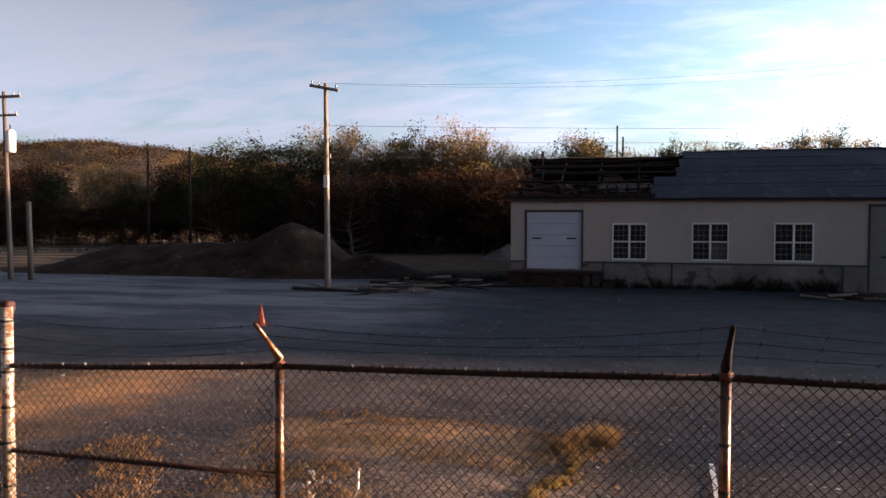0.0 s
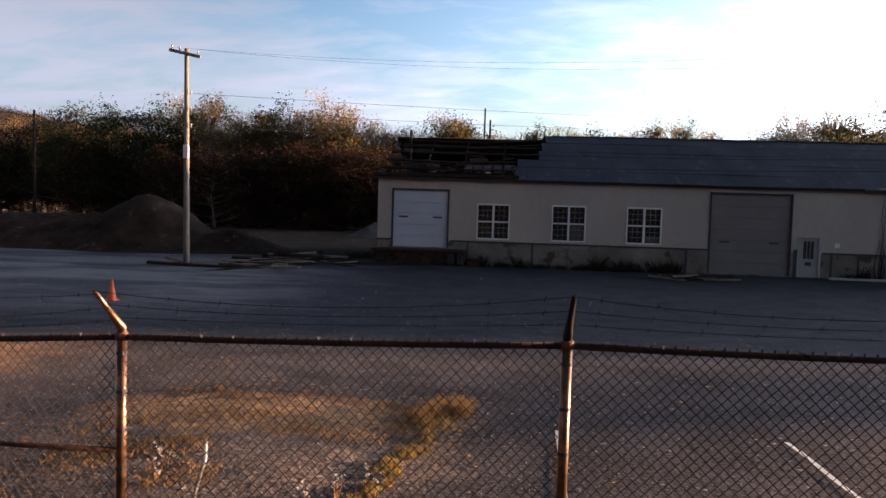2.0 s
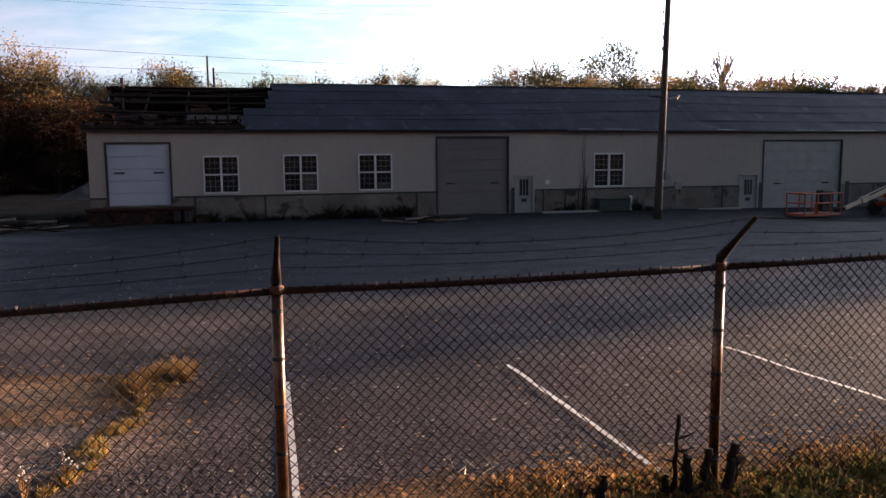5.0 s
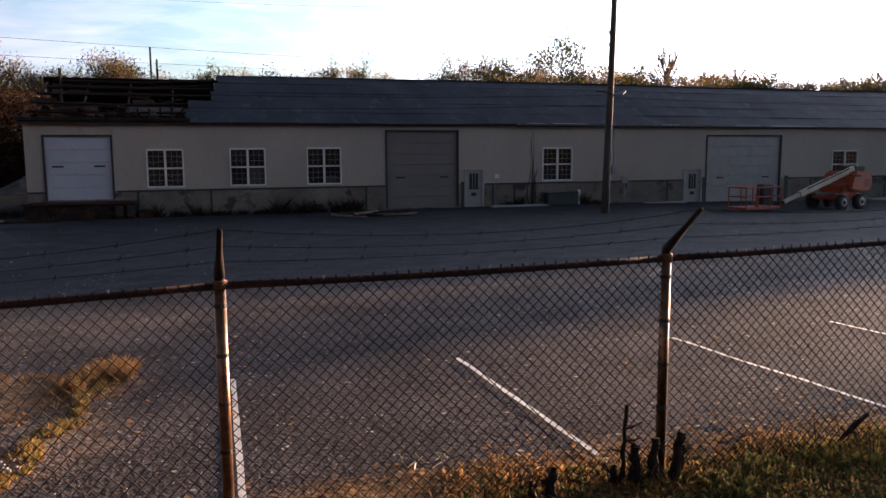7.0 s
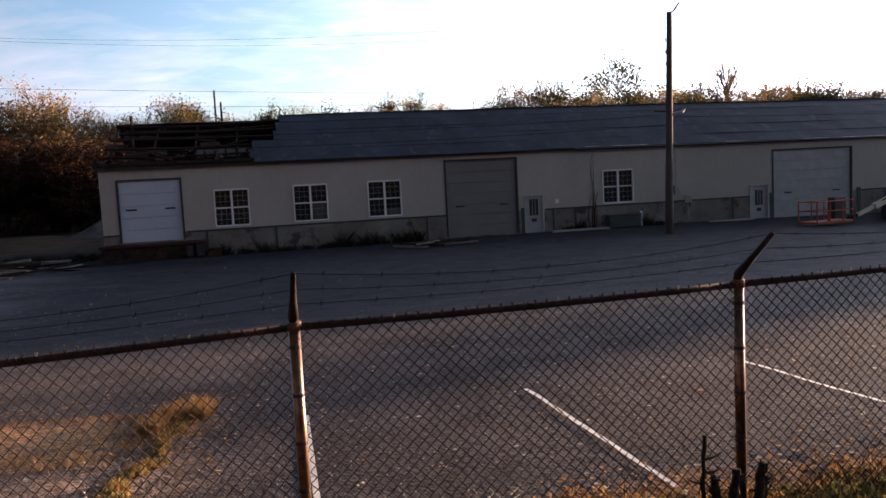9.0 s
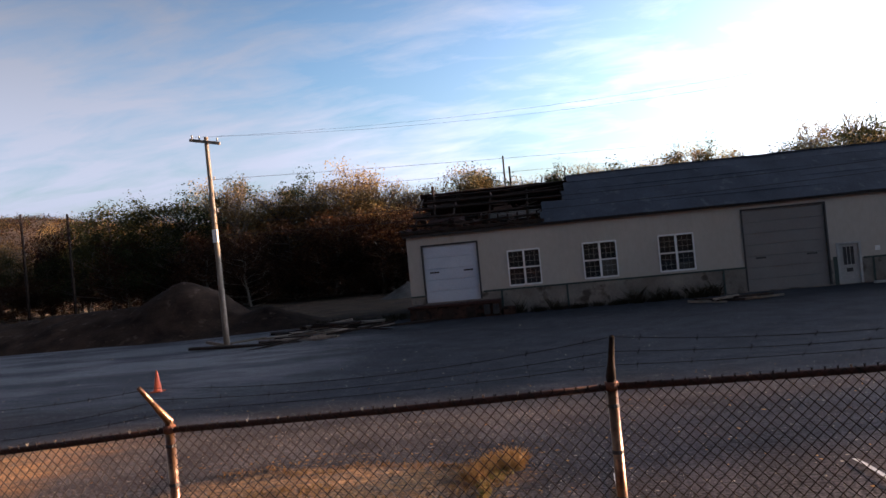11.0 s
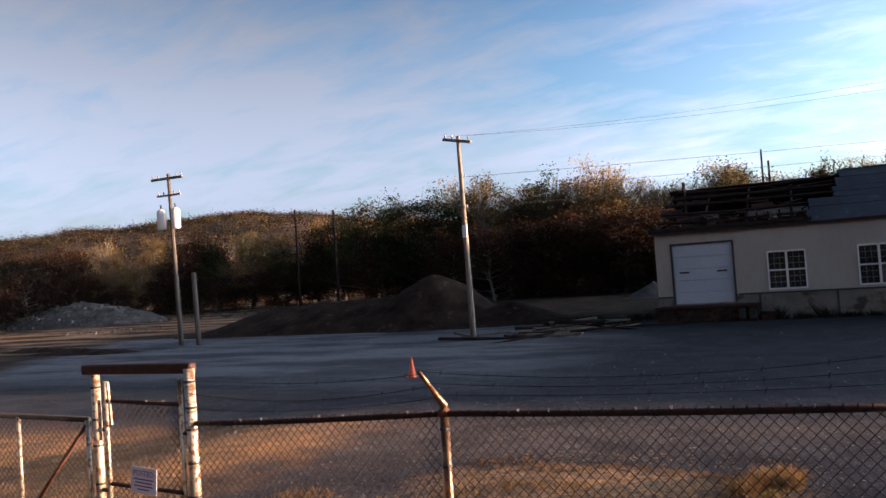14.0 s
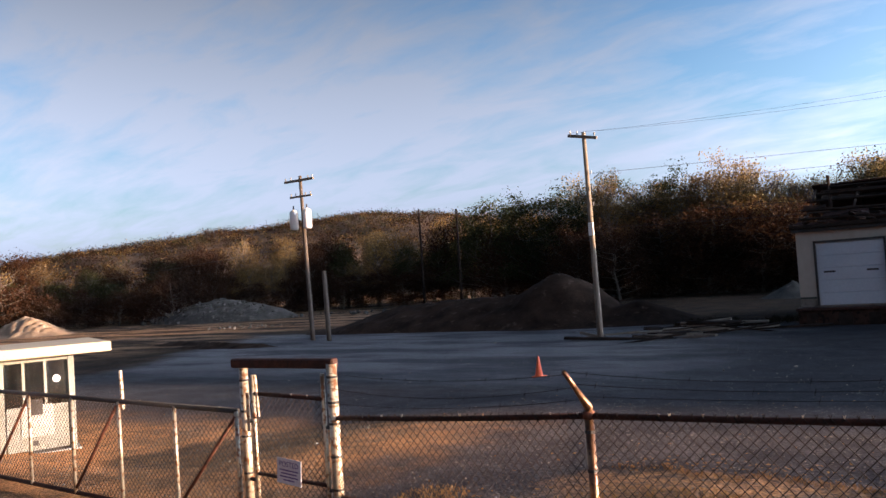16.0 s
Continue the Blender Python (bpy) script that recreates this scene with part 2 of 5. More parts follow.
DARKWOOD = material("dark_pole_wood", (0.05, 0.038, 0.03), (0.095, 0.075, 0.058), 2.2, 0.85, bump=0.5, grain=24, c3=(0.03, 0.024, 0.02), wear=0.6, stretch=(3, 3, 0.25))
AGEDWHITE = material("aged_white_paint", (0.27, 0.265, 0.25), (0.34, 0.33, 0.31), 2, 0.6, bump=0.04, grain=16, c3=(0.2, 0.19, 0.17), wear=0.66)
SIGNWHITE = material("sign_white", (0.62, 0.62, 0.66), (0.70, 0.70, 0.74), 3, 0.5, bump=0.0)
SIGNINK = material("sign_ink", (0.10, 0.06, 0.22), (0.14, 0.09, 0.27), 3, 0.6, bump=0.0)
HUTWALL = material("hut_paint", (0.155, 0.16, 0.142), (0.23, 0.232, 0.205), 1.6, 0.6, bump=0.05, grain=14, c3=(0.26, 0.25, 0.21), wear=0.64)
METALBOX = material("grey_metal_box", (0.2, 0.2, 0.2), (0.28, 0.28, 0.275), 3, 0.5, metal=0.3, bump=0.05)


def glass(name):
    m = bpy.data.materials.new(name)
    m.use_nodes = True
    b = m.node_tree.nodes["Principled BSDF"]
    b.inputs["Transmission Weight"].default_value = 1.0
    b.inputs["Roughness"].default_value = 0.03
    b.inputs["IOR"].default_value = 1.45
    b.inputs["Base Color"].default_value = (0.85, 0.9, 0.9, 1)
    return m


GLASS = glass("window_glass")


def ground_material():
    """Asphalt lot with dusty worn areas; bare dirt beyond its edges; patches of orange clay near the fence. Sunlight
    and shade are tinted into parts of it.
    """
    m = bpy.data.materials.new("lot_ground")
    m.use_nodes = True
    nt, nl = m.node_tree.nodes, m.node_tree.links
    b = nt["Principled BSDF"]
    b.inputs["Roughness"].default_value, b.inputs["Specular IOR Level"].default_value = 0.95, 0.08
    tc = nt.new("ShaderNodeTexCoord")
    sp = nt.new("ShaderNodeSeparateXYZ")
    nl.new(tc.outputs["Object"], sp.inputs[0])

    def noise_(scale, detail=5.0, rough=0.6, stretch=None):
        n = nt.new("ShaderNodeTexNoise")
        n.inputs["Scale"].default_value, n.inputs["Detail"].default_value, n.inputs["Roughness"].default_value = scale, detail, rough
        if stretch:
            mp = nt.new("ShaderNodeMapping")
            mp.inputs["Scale"].default_value = stretch
            nl.new(tc.outputs["Object"], mp.inputs[0])
            nl.new(mp.outputs[0], n.inputs["Vector"])
        else:
            nl.new(tc.outputs["Object"], n.inputs["Vector"])
        return n.outputs["Fac"]

    def math_(op, a, b_=None, c_=None):
        n = nt.new("ShaderNodeMath")
        n.operation = op
        for i, v in enumerate((a, b_, c_)):
            if v is None:
                continue
            if isinstance(v, (int, float)):
                n.inputs[i].default_value = v
            else:
                nl.new(v, n.inputs[i])
        return n.outputs[0]

    def ramp_(v, lo, hi):
        n = nt.new("ShaderNodeMapRange")
        n.interpolation_type = "SMOOTHSTEP"
        n.inputs[1].default_value, n.inputs[2].default_value = lo, hi
        nl.new(v, n.inputs[0])
        return n.outputs[0]

    def mix_(f, a, c):
        n = nt.new("ShaderNodeMix")
        n.data_type = "RGBA"
        nl.new(f, n.inputs[0])
        for i, v in ((6, a), (7, c)):
            if isinstance(v, tuple):
                n.inputs[i].default_value = (*v, 1)
            else:
                nl.new(v, n.inputs[i])
        return n.outputs[2]

    x, y = sp.outputs[0], sp.outputs[1]
    big, mid, fine_ = noise_(0.12, 4), noise_(0.9, 6), noise_(24, 3)
    # base asphalt carries the blue of the building's shade in its colour
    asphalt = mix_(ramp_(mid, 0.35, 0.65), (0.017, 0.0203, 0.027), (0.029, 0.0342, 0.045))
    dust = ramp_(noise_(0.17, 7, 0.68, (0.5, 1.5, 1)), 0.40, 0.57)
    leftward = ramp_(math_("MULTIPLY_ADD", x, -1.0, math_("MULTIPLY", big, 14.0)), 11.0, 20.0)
    # pale dust, with the same bluish shade cast mixed in
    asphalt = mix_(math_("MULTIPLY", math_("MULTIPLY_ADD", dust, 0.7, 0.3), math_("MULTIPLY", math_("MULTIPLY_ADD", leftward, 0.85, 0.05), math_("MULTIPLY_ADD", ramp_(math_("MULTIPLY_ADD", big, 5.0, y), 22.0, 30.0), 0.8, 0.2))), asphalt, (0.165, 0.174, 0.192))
    # lighter colour near the fence stands for low sun on the asphalt
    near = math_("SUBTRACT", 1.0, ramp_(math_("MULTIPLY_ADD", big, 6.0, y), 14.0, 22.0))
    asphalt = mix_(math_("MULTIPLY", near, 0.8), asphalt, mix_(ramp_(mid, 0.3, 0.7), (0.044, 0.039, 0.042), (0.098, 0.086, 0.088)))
    # right-hand part darkened again as partial shade
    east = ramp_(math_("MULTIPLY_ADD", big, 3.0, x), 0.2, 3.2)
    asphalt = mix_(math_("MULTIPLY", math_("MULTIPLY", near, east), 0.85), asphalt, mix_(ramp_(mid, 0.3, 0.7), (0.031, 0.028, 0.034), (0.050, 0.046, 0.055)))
    dirt = mix_(ramp_(noise_(0.5, 6), 0.35, 0.65), (0.017, 0.013, 0.010), (0.055, 0.036, 0.023))
    grass = mix_(ramp_(noise_(1.3, 5), 0.4, 0.62), (0.034, 0.024, 0.013), (0.02, 0.018, 0.01))
    dirt = mix_(ramp_(noise_(0.33, 5), 0.5, 0.62), dirt, grass)
    back = ramp_(math_("MULTIPLY_ADD", noise_(0.35, 5), 5.0, y), 46.2, 48.4)
    west = ramp_(math_("MULTIPLY_ADD", noise_(0.3, 5), 6.0, math_("MULTIPLY", math_("MULTIPLY_ADD", y, 0.55, x), -1.0)), 25.0, 28.5)
    col = mix_(math_("MAXIMUM", back, west), asphalt, dirt)
    # sunlit strips of the field, painted as tan streaks
    tan_ = math_("MULTIPLY", ramp_(math_("MULTIPLY", x, -1.0), 42.0, 54.0), ramp_(noise_(0.22, 6, 0.65, (0.35, 1.6, 1)), 0.42, 0.57))
    col = mix_(math_("MULTIPLY", tan_, 0.85), col, (0.33, 0.21, 0.125))
    px_ = math_("DIVIDE", math_("ADD", x, 2.4), 2.3)
    py_ = math_("DIVIDE", math_("SUBTRACT", y, 7.5), 1.7)
    pd_ = math_("ADD", math_("MULTIPLY", px_, px_), math_("MULTIPLY", py_, py_))
    pale = math_("SUBTRACT", 1.0, ramp_(math_("MULTIPLY_ADD", noise_(1.1, 5), 1.2, pd_), 1.1, 1.8))
    col = mix_(math_("MULTIPLY", pale, math_("MULTIPLY_ADD", ramp_(noise_(3.0, 6, 0.7), 0.35, 0.62), 0.6, 0.3)), col, (0.21, 0.155, 0.12))
    dx = math_("DIVIDE", math_("ADD", x, 2.4), 2.3)
    dy = math_("DIVIDE", math_("SUBTRACT", y, 8.55), 0.95)
    dd = math_("ADD", math_("MULTIPLY", dx, dx), math_("MULTIPLY", dy, dy))
    clay = math_("SUBTRACT", 1.0, ramp_(math_("MULTIPLY_ADD", noise_(1.4, 5), 1.4, dd), 1.0, 1.9))
    col = mix_(math_("MULTIPLY", clay, math_("MULTIPLY_ADD", ramp_(noise_(5.0, 6, 0.7), 0.38, 0.6), 0.75, 0.25)), col, (0.50, 0.265, 0.12))
    verge = math_("SUBTRACT", 1.0, ramp_(math_("MULTIPLY_ADD", noise_(0.9, 5), 1.2, y), 5.9, 6.3))
    col = mix_(verge, col, (0.13, 0.075, 0.036))
    # unseen ground behind the viewpoint, darkened to keep window reflections dark
    wooded = math_("SUBTRACT", 1.0, ramp_(math_("MULTIPLY_ADD", noise_(0.4, 5), 2.0, y), 3.6, 5.2))
    col = mix_(wooded, col, (0.028, 0.022, 0.014))
    # bare dirt round the booth, its colour brightened for strong low sun
    sunlit_hutdirt = math_("MULTIPLY", ramp_(math_("MULTIPLY_ADD", noise_(0.5, 6, 0.68), 5.0, math_("MULTIPLY", x, -1.0)), 8.6, 11.0), math_("SUBTRACT", 1.0, ramp_(math_("MULTIPLY_ADD", noise_(0.45, 5), 5.0, y), 13.0, 17.0)))
    col = mix_(math_("MULTIPLY", sunlit_hutdirt, 0.95), col, mix_(ramp_(noise_(1.1, 6, 0.7), 0.4, 0.62), (0.46, 0.235, 0.10), (0.2, 0.12, 0.062)))
    streak = ramp_(noise_(0.55, 6, 0.7, (0.5, 1.4, 1)), 0.5, 0.72)
    col = mix_(math_("MULTIPLY", streak, 0.3), col, (0.05, 0.046, 0.044))
    vor = nt.new("ShaderNodeTexVoronoi")
    vor.inputs["Scale"].default_value = 6.5
    nl.new(tc.outputs["Object"], vor.inputs["Vector"])
    pebble = math_("SUBTRACT", 1.0, ramp_(vor.outputs["Distance"], 0.10, 0.2))
    sparse = ramp_(noise_(2.2, 3), 0.5, 0.62)
    col = mix_(math_("MULTIPLY", math_("MULTIPLY", pebble, sparse), 0.85), col, (0.32, 0.29, 0.25))
    speck = nt.new("ShaderNodeMix")
    speck.data_type, speck.blend_type = "RGBA", "MULTIPLY"
    speck.inputs[0].default_value = 0.75
    nl.new(col, speck.inputs[6])
    nl.new(mix_(ramp_(fine_, 0.32, 0.68), (0.25, 0.25, 0.25), (1.6, 1.52, 1.45)), speck.inputs[7])
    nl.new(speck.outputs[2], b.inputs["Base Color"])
    bp = nt.new("ShaderNodeBump")
    bp.inputs["Strength"].default_value, bp.inputs["Distance"].default_value = 0.9, 0.04
    nl.new(math_("ADD", math_("ADD", fine_, noise_(6.0, 4)), mid), bp.inputs["Height"])
    nl.new(bp.outputs[0], b.inputs["Normal"])
    return m


# ---- builders ----
def link(name, bm, mat, parent=None, label="", smooth=False):
    me = bpy.data.meshes.new(name)
    bm.normal_update()
    bm.to_mesh(me)
    bm.free()
    me.materials.append(mat)
    if smooth:
        me.polygons.foreach_set("use_smooth", [True] * len(me.polygons))
    ob = new(name, me)
    if parent:
        ob.parent = parent
    if label:
        tagged(ob, label)
    return ob


def part(name, bm, mat, parent, label="", smooth=False):
    return link(name, bm, mat, parent, label, smooth)


def thing(name, m, label, category, group="", kind=""):
    ob = new(name)
    ob.matrix_basis = m
    return tagged(ob, label, category, group, kind)


def box(bm, x0, y0, z0, x1, y1, z1, bevel=0.0):
    r = bmesh.ops.create_cube(bm, size=1.0, matrix=Matrix.Translation(((x0 + x1) / 2, (y0 + y1) / 2, (z0 + z1) / 2)) @ Matrix.Diagonal((abs(x1 - x0), abs(y1 - y0), abs(z1 - z0), 1)))
    if bevel:
        es = list({e for v in r["verts"] for e in v.link_edges})
        bmesh.ops.bevel(bm, geom=es, offset=bevel, segments=1, affect="EDGES")
    return bm


def boxed(x0, y0, z0, x1, y1, z1, bevel=0.0):
    return box(bmesh.new(), x0, y0, z0, x1, y1, z1, bevel)


def tube(bm, pts, radii, sides=8, cap=True):
    """A round bar along the points, with a radius at each."""
    rings = []
    pts = [Vector(p) for p in pts]
    for i, p in enumerate(pts):
        d = (pts[min(i + 1, len(pts) - 1)] - pts[max(i - 1, 0)]).normalized()
        ref = Vector((0, 0, 1)) if abs(d.z) < 0.9 else Vector((1, 0, 0))
        u = d.cross(ref).normalized()
        v = d.cross(u)
        r = radii[i] if isinstance(radii, (list, tuple)) else radii
        rings.append([bm.verts.new(p + r * (math.cos(a) * u + math.sin(a) * v)) for a in (2 * math.pi * k / sides for k in range(sides))])
    for a, b in zip(rings, rings[1:]):
        for k in range(sides):
            bm.faces.new((a[k], a[(k + 1) % sides], b[(k + 1) % sides], b[k]))
    if cap:
        bm.faces.new(rings[0][::-1])
        bm.faces.new(rings[-1])
    return bm


def tubed(pts, radii, sides=8):
    return tube(bmesh.new(), pts, radii, sides)


def sag(a, b, drop, n=14):
    a, b = Vector(a), Vector(b)
    return [a.lerp(b, i / n) - Vector((0, 0, drop * 4 * (i / n) * (1 - i / n))) for i in range(n + 1)]


def smooth01(v):
    v = max(0.0, min(1.0, v))
    return v * v * (3 - 2 * v)


def ground_z(x, y):
    z = 1.0 - smooth01((y - 8.0) / 16.5)
    z += 0.9 * smooth01((4.6 - y) / 5.0) if y < 4.6 else 0.0
    z -= 0.016 * max(0.0, min(x, 60) - 26) * smooth01((y - 14) / 20)
    z -= 0.45 * smooth01((-x - 8.5) / 5) * smooth01((y - 5.8) / 3) * (1 - smooth01((y - 10) / 12))
    # unseen rise behind the viewpoint, added to hold back sky light
    z += 20 * smooth01((-11 - y) / 45)
    far = math.hypot(x, y)
    if far > 70:
        z += 0.25 * noise.noise(Vector((x * 0.03, y * 0.03, 0))) * min(1, (far - 70) / 40)
    z += 0.02 * noise.noise(Vector((x * 0.35, y * 0.35, 3.0)))
    if 5.4 < y < 20 and -20 < x < 20:
        fade = smooth01((y - 5.4) / 0.8) * smooth01((20 - y) / 6)
        z += fade * 0.03 * noise.noise(Vector((x * 0.3, y * 0.8, 11.0)))
        z += fade * 0.045 * noise.noise(Vector((x * 0.9, y * 1.1, 5.0))) * smooth01((0.6 - x) / 1.5) * smooth01((x + 7.5) / 2) * smooth01((10.5 - y) / 3)
    return z


# ---- ground ----
def spread(near, step, far, grow=1.22):
    out, v, s = [0.0], 0.0, step
    while v < far:
        v += s
        out.append(v)
        if v > near:
            s *= grow
    return out


def ground_sheet():
    px = spread(22, 0.3, 3200)
    xs = [-v for v in px[:0:-1]] + px
    ys = [-v for v in spread(4, 1.0, 3200, 1.5)[:0:-1]] + spread(24, 0.3, 3200)
    verts = [(x, y, ground_z(x, y)) for y in ys for x in xs]
    n = len(xs)
    faces = [(j * n + i, j * n + i + 1, (j + 1) * n + i + 1, (j + 1) * n + i) for j in range(len(ys) - 1) for i in range(n - 1)]
    me = bpy.data.meshes.new("ground")
    me.from_pydata(verts, [], faces)
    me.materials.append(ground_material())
    me.polygons.foreach_set("use_smooth", [True] * len(me.polygons))
    return tagged(new("ground", me), "worn asphalt lot running out into bare brown dirt", "ground", kind="structure")


ground_sheet()


def parking_line(x, y0, y1, x1):
    bm = bmesh.new()
    n = 12
    rows = []
    for i in range(n + 1):
        f = i / n
        y, xc = y0 + (y1 - y0) * f, x + (x1 - x) * f
        rows.append([bm.verts.new((xc + s * (0.026 + 0.006 * noise.noise(Vector((x, y * 3, s)))), y, ground_z(xc, y) + 0.012)) for s in (-1, 1)])
    for a, b in zip(rows, rows[1:]):
        bm.faces.new((a[0], a[1], b[1], b[0]))
    ob = link("parking_line", bm, PAINT)
    tagged(ob, "worn white painted parking line on the asphalt", "parking line", "parking lines", "structure")


for x, y0, y1, x1 in ((0.70, 5.4, 8.42, 0.80), (3.39, 5.2, 8.39, 3.25), (6.42, 5.4, 8.47, 6.13), (9.1, 5.5, 8.51, 8.7)):
    parking_line(x, y0, y1, x1)

# ---- warehouse ----
# unseen past about x = 50; WX1 is extended to block the low sun
WY, WX0, WX1, EAVE, BAND, RY, RZ = 43.2, -7.12, 90.0, 4.89, 1.34, 49.3, 7.72
warehouse = thing("warehouse", pose(0, 0, 0), "long low beige-sided warehouse with a partly burnt-out dark shingled roof", "warehouse")


def wall_panel(name, x0, x1, z0, z1, y0, y1, holes, mat, label=""):
    xs = sorted({x0, x1, *[v for h in holes for v in h[:2] if x0 < v < x1]})
    zs = sorted({z0, z1, *[v for h in holes for v in h[2:] if z0 < v < z1]})
    bm = bmesh.new()
    grid = [[bm.verts.new((x, y0, z)) for x in xs] for z in zs]
    for j in range(len(zs) - 1):
        for i in range(len(xs) - 1):
            mx, mz = (xs[i] + xs[i + 1]) / 2, (zs[j] + zs[j + 1]) / 2
            if not any(h[0] < mx < h[1] and h[2] < mz < h[3] for h in holes):
                bm.faces.new((grid[j][i], grid[j][i + 1], grid[j + 1][i + 1], grid[j + 1][i]))
    out = bmesh.ops.extrude_face_region(bm, geom=bm.faces[:])
    for v in out["geom"]:
        if isinstance(v, bmesh.types.BMVert):
            v.co.y = y1
    for v in [v for v in bm.verts if not v.link_faces]:
        bm.verts.remove(v)
    bmesh.ops.recalc_face_normals(bm, faces=bm.faces[:])
    return part(name, bm, mat, warehouse, label)


DOORS = {"dock": (-6.26, -3.17, 0.94, 4.11), "tall": (11.17, 15.40, 0.06, 4.38), "wide": (32.53, 38.38, -0.36, 4.12)}
ENTRIES = ((15.82, 17.02, 0.02, 2.22), (30.84, 32.20, -0.24, 2.06))
WINDOWS = ((-1.54, 0.29, 1.49, 3.46), (2.60, 4.47, 1.50, 3.49), (6.67, 8.58, 1.50, 3.50), (20.81, 22.83, 1.45, 3.44), (42.75, 45.0, 1.25, 3.15))
HOLES = [*DOORS.values(), *ENTRIES, *WINDOWS]
wall_panel("wall", WX0, WX1, BAND, EAVE, WY, WY + 0.2, HOLES, SIDING)
wall_panel("wall_base", WX0, WX1, -1.4, BAND, WY - 0.03, WY + 0.2, HOLES, BLOCK, "stained painted block base of the wall")
for a, b in ((WX0, -6.32), (-3.02, 11.16), (17.12, 30.8), (39.1, WX1)):
    part("base_trim", boxed(a, WY - 0.075, BAND - 0.05, b, WY - 0.031, BAND + 0.04, 0.008), GREEN, warehouse)
for x in (-2.0, 1.6, 9.95, 17.6, 19.0, 29.6, 41.0, 47.6):
    part("trim_post", boxed(x - 0.05, WY - 0.07, -0.8, x + 0.05, WY - 0.031, BAND - 0.052, 0.008), GREEN, warehouse)
for a, b in ((15.58, 15.86), (32.22, 32.48), (38.77, 39.1)):
    part("green_panel", boxed(a + 0.02, WY - 0.045, -0.7, b - 0.02, WY - 0.004, BAND + 0.15), GREEN, warehouse)
part("end_wall", boxed(WX0, WY + 0.2, -0.6, WX0 + 0.2, 55.4, EAVE), SIDING, warehouse)
part("end_wall", boxed(WX1 - 0.2, WY + 0.2, -1.4, WX1, 55.4, EAVE), SIDING, warehouse)
part("back_wall", boxed(WX0, 55.4, -1.4, WX1, 55.6, EAVE), SIDING, warehouse)
part("inner_wall", boxed(2.1, WY + 0.2, -0.5, 2.3, 55.4, EAVE), CHAR, warehouse)
part("inner_floor", boxed(WX0 + 0.2, WY + 0.21, -0.3, WX1 - 0.2, 55.39, -0.2), CONCRETE, warehouse)


def roof_z(y):
    return EAVE + (RZ - EAVE) * (1 - abs(y - RY) / (RY - WY))


def wedge_deck(x0, x1, y0, y1):
    """A thin sloping slab of roof deck."""
    bm = bmesh.new()
    vs = [bm.verts.new((x, y, roof_z(y) - dz)) for dz in (0.02, 0.07) for x, y in ((x0, y0), (x1, y0), (x1, y1), (x0, y1))]
    for f in ((0, 1, 2, 3), (7, 6, 5, 4), (0, 4, 5, 1), (1, 5, 6, 2), (2, 6, 7, 3), (3, 7, 4, 0)):
        bm.faces.new([vs[i] for i in f])
    return bm


def roof_course(x0, x1, y0, y1, lift):
    """One run of roofing, with a slightly wavy lower edge."""
    bm = bmesh.new()
    n = max(2, int((x1 - x0) / 1.2))
    cols = []
    for i in range(n + 1):
        x = x0 + (x1 - x0) * i / n
        w = 0.045 * noise.noise(Vector((x * 0.18, y0, 1))) + 0.02 * noise.noise(Vector((x * 0.9, y0, 5)))
        dip = -0.10 * smooth01((x - 20) / 30)
        cols.append([bm.verts.new((x, y, roof_z(y) + dz + dip + w)) for y, dz in ((y0, lift), (y1, lift - 0.012), (y1, lift - 0.05), (y0, lift - 0.025))])
    for a, b in zip(cols, cols[1:]):
        for k in range(4):
            bm.faces.new((a[k], b[k], b[(k + 1) % 4], a[(k + 1) % 4]))
    bm.faces.new(cols[0][::-1])
    bm.faces.new(cols[-1])
    bmesh.ops.recalc_face_normals(bm, faces=bm.faces[:])
    part("roofing_course", bm, ROOFING, warehouse)


edges = [42.75, 44.1, 45.5, 46.8, 48.1, 49.34]
starts = [0.5, 0.64, 1.9, 2.1, 2.35]
for i in range(5):
    roof_course(starts[i], WX1 + 0.3, edges[i], edges[i + 1] + 0.05, 0.14)
for y0, y1 in ((49.26, 52.5), (52.5, 55.9)):
    roof_course(2.3, WX1 + 0.3, y0, y1, 0.14)
part("scorched_deck", wedge_deck(WX0 + 0.1, 2.28, 49.6, 55.7), RAILRUST, warehouse, "charred back slope of the burnt roof")
part("eave_strip", boxed(WX0 - 0.2, 42.72, EAVE - 0.02, 0.7, 43.5, EAVE + 0.16, 0.02), CHAR, warehouse, "scorched remnant of the roof edge")
part("fascia", boxed(WX0 - 0.15, 42.9, EAVE - 0.2, 19.0, 42.99, EAVE - 0.03, 0.01), DARK, warehouse)
part("fascia", boxed(19.02, 42.9, EAVE - 0.24, WX1 + 0.2, 42.99, EAVE - 0.12, 0.01), DARK, warehouse)
part("gutter", tubed([(19.0, 42.86, EAVE - 0.06), (33, 42.86, EAVE - 0.13), (48, 42.86, EAVE - 0.2), (WX1, 42.86, EAVE - 0.22)], 0.055), TRIM, warehouse, "sagging pale metal gutter")
# burnt bay: bare purlins on charred rafters
rnd = random.Random(4)
for x in (-6.75, -4.6, -2.4, -0.2, 1.9):
    for y0, y1 in ((43.1, RY), (55.4, RY)):
        part("rafter", tubed([(x, y0, roof_z(y0) - 0.12), (x + rnd.uniform(-0.05, 0.05), y1, RZ - 0.5)], 0.07, 4), CHAR, warehouse)
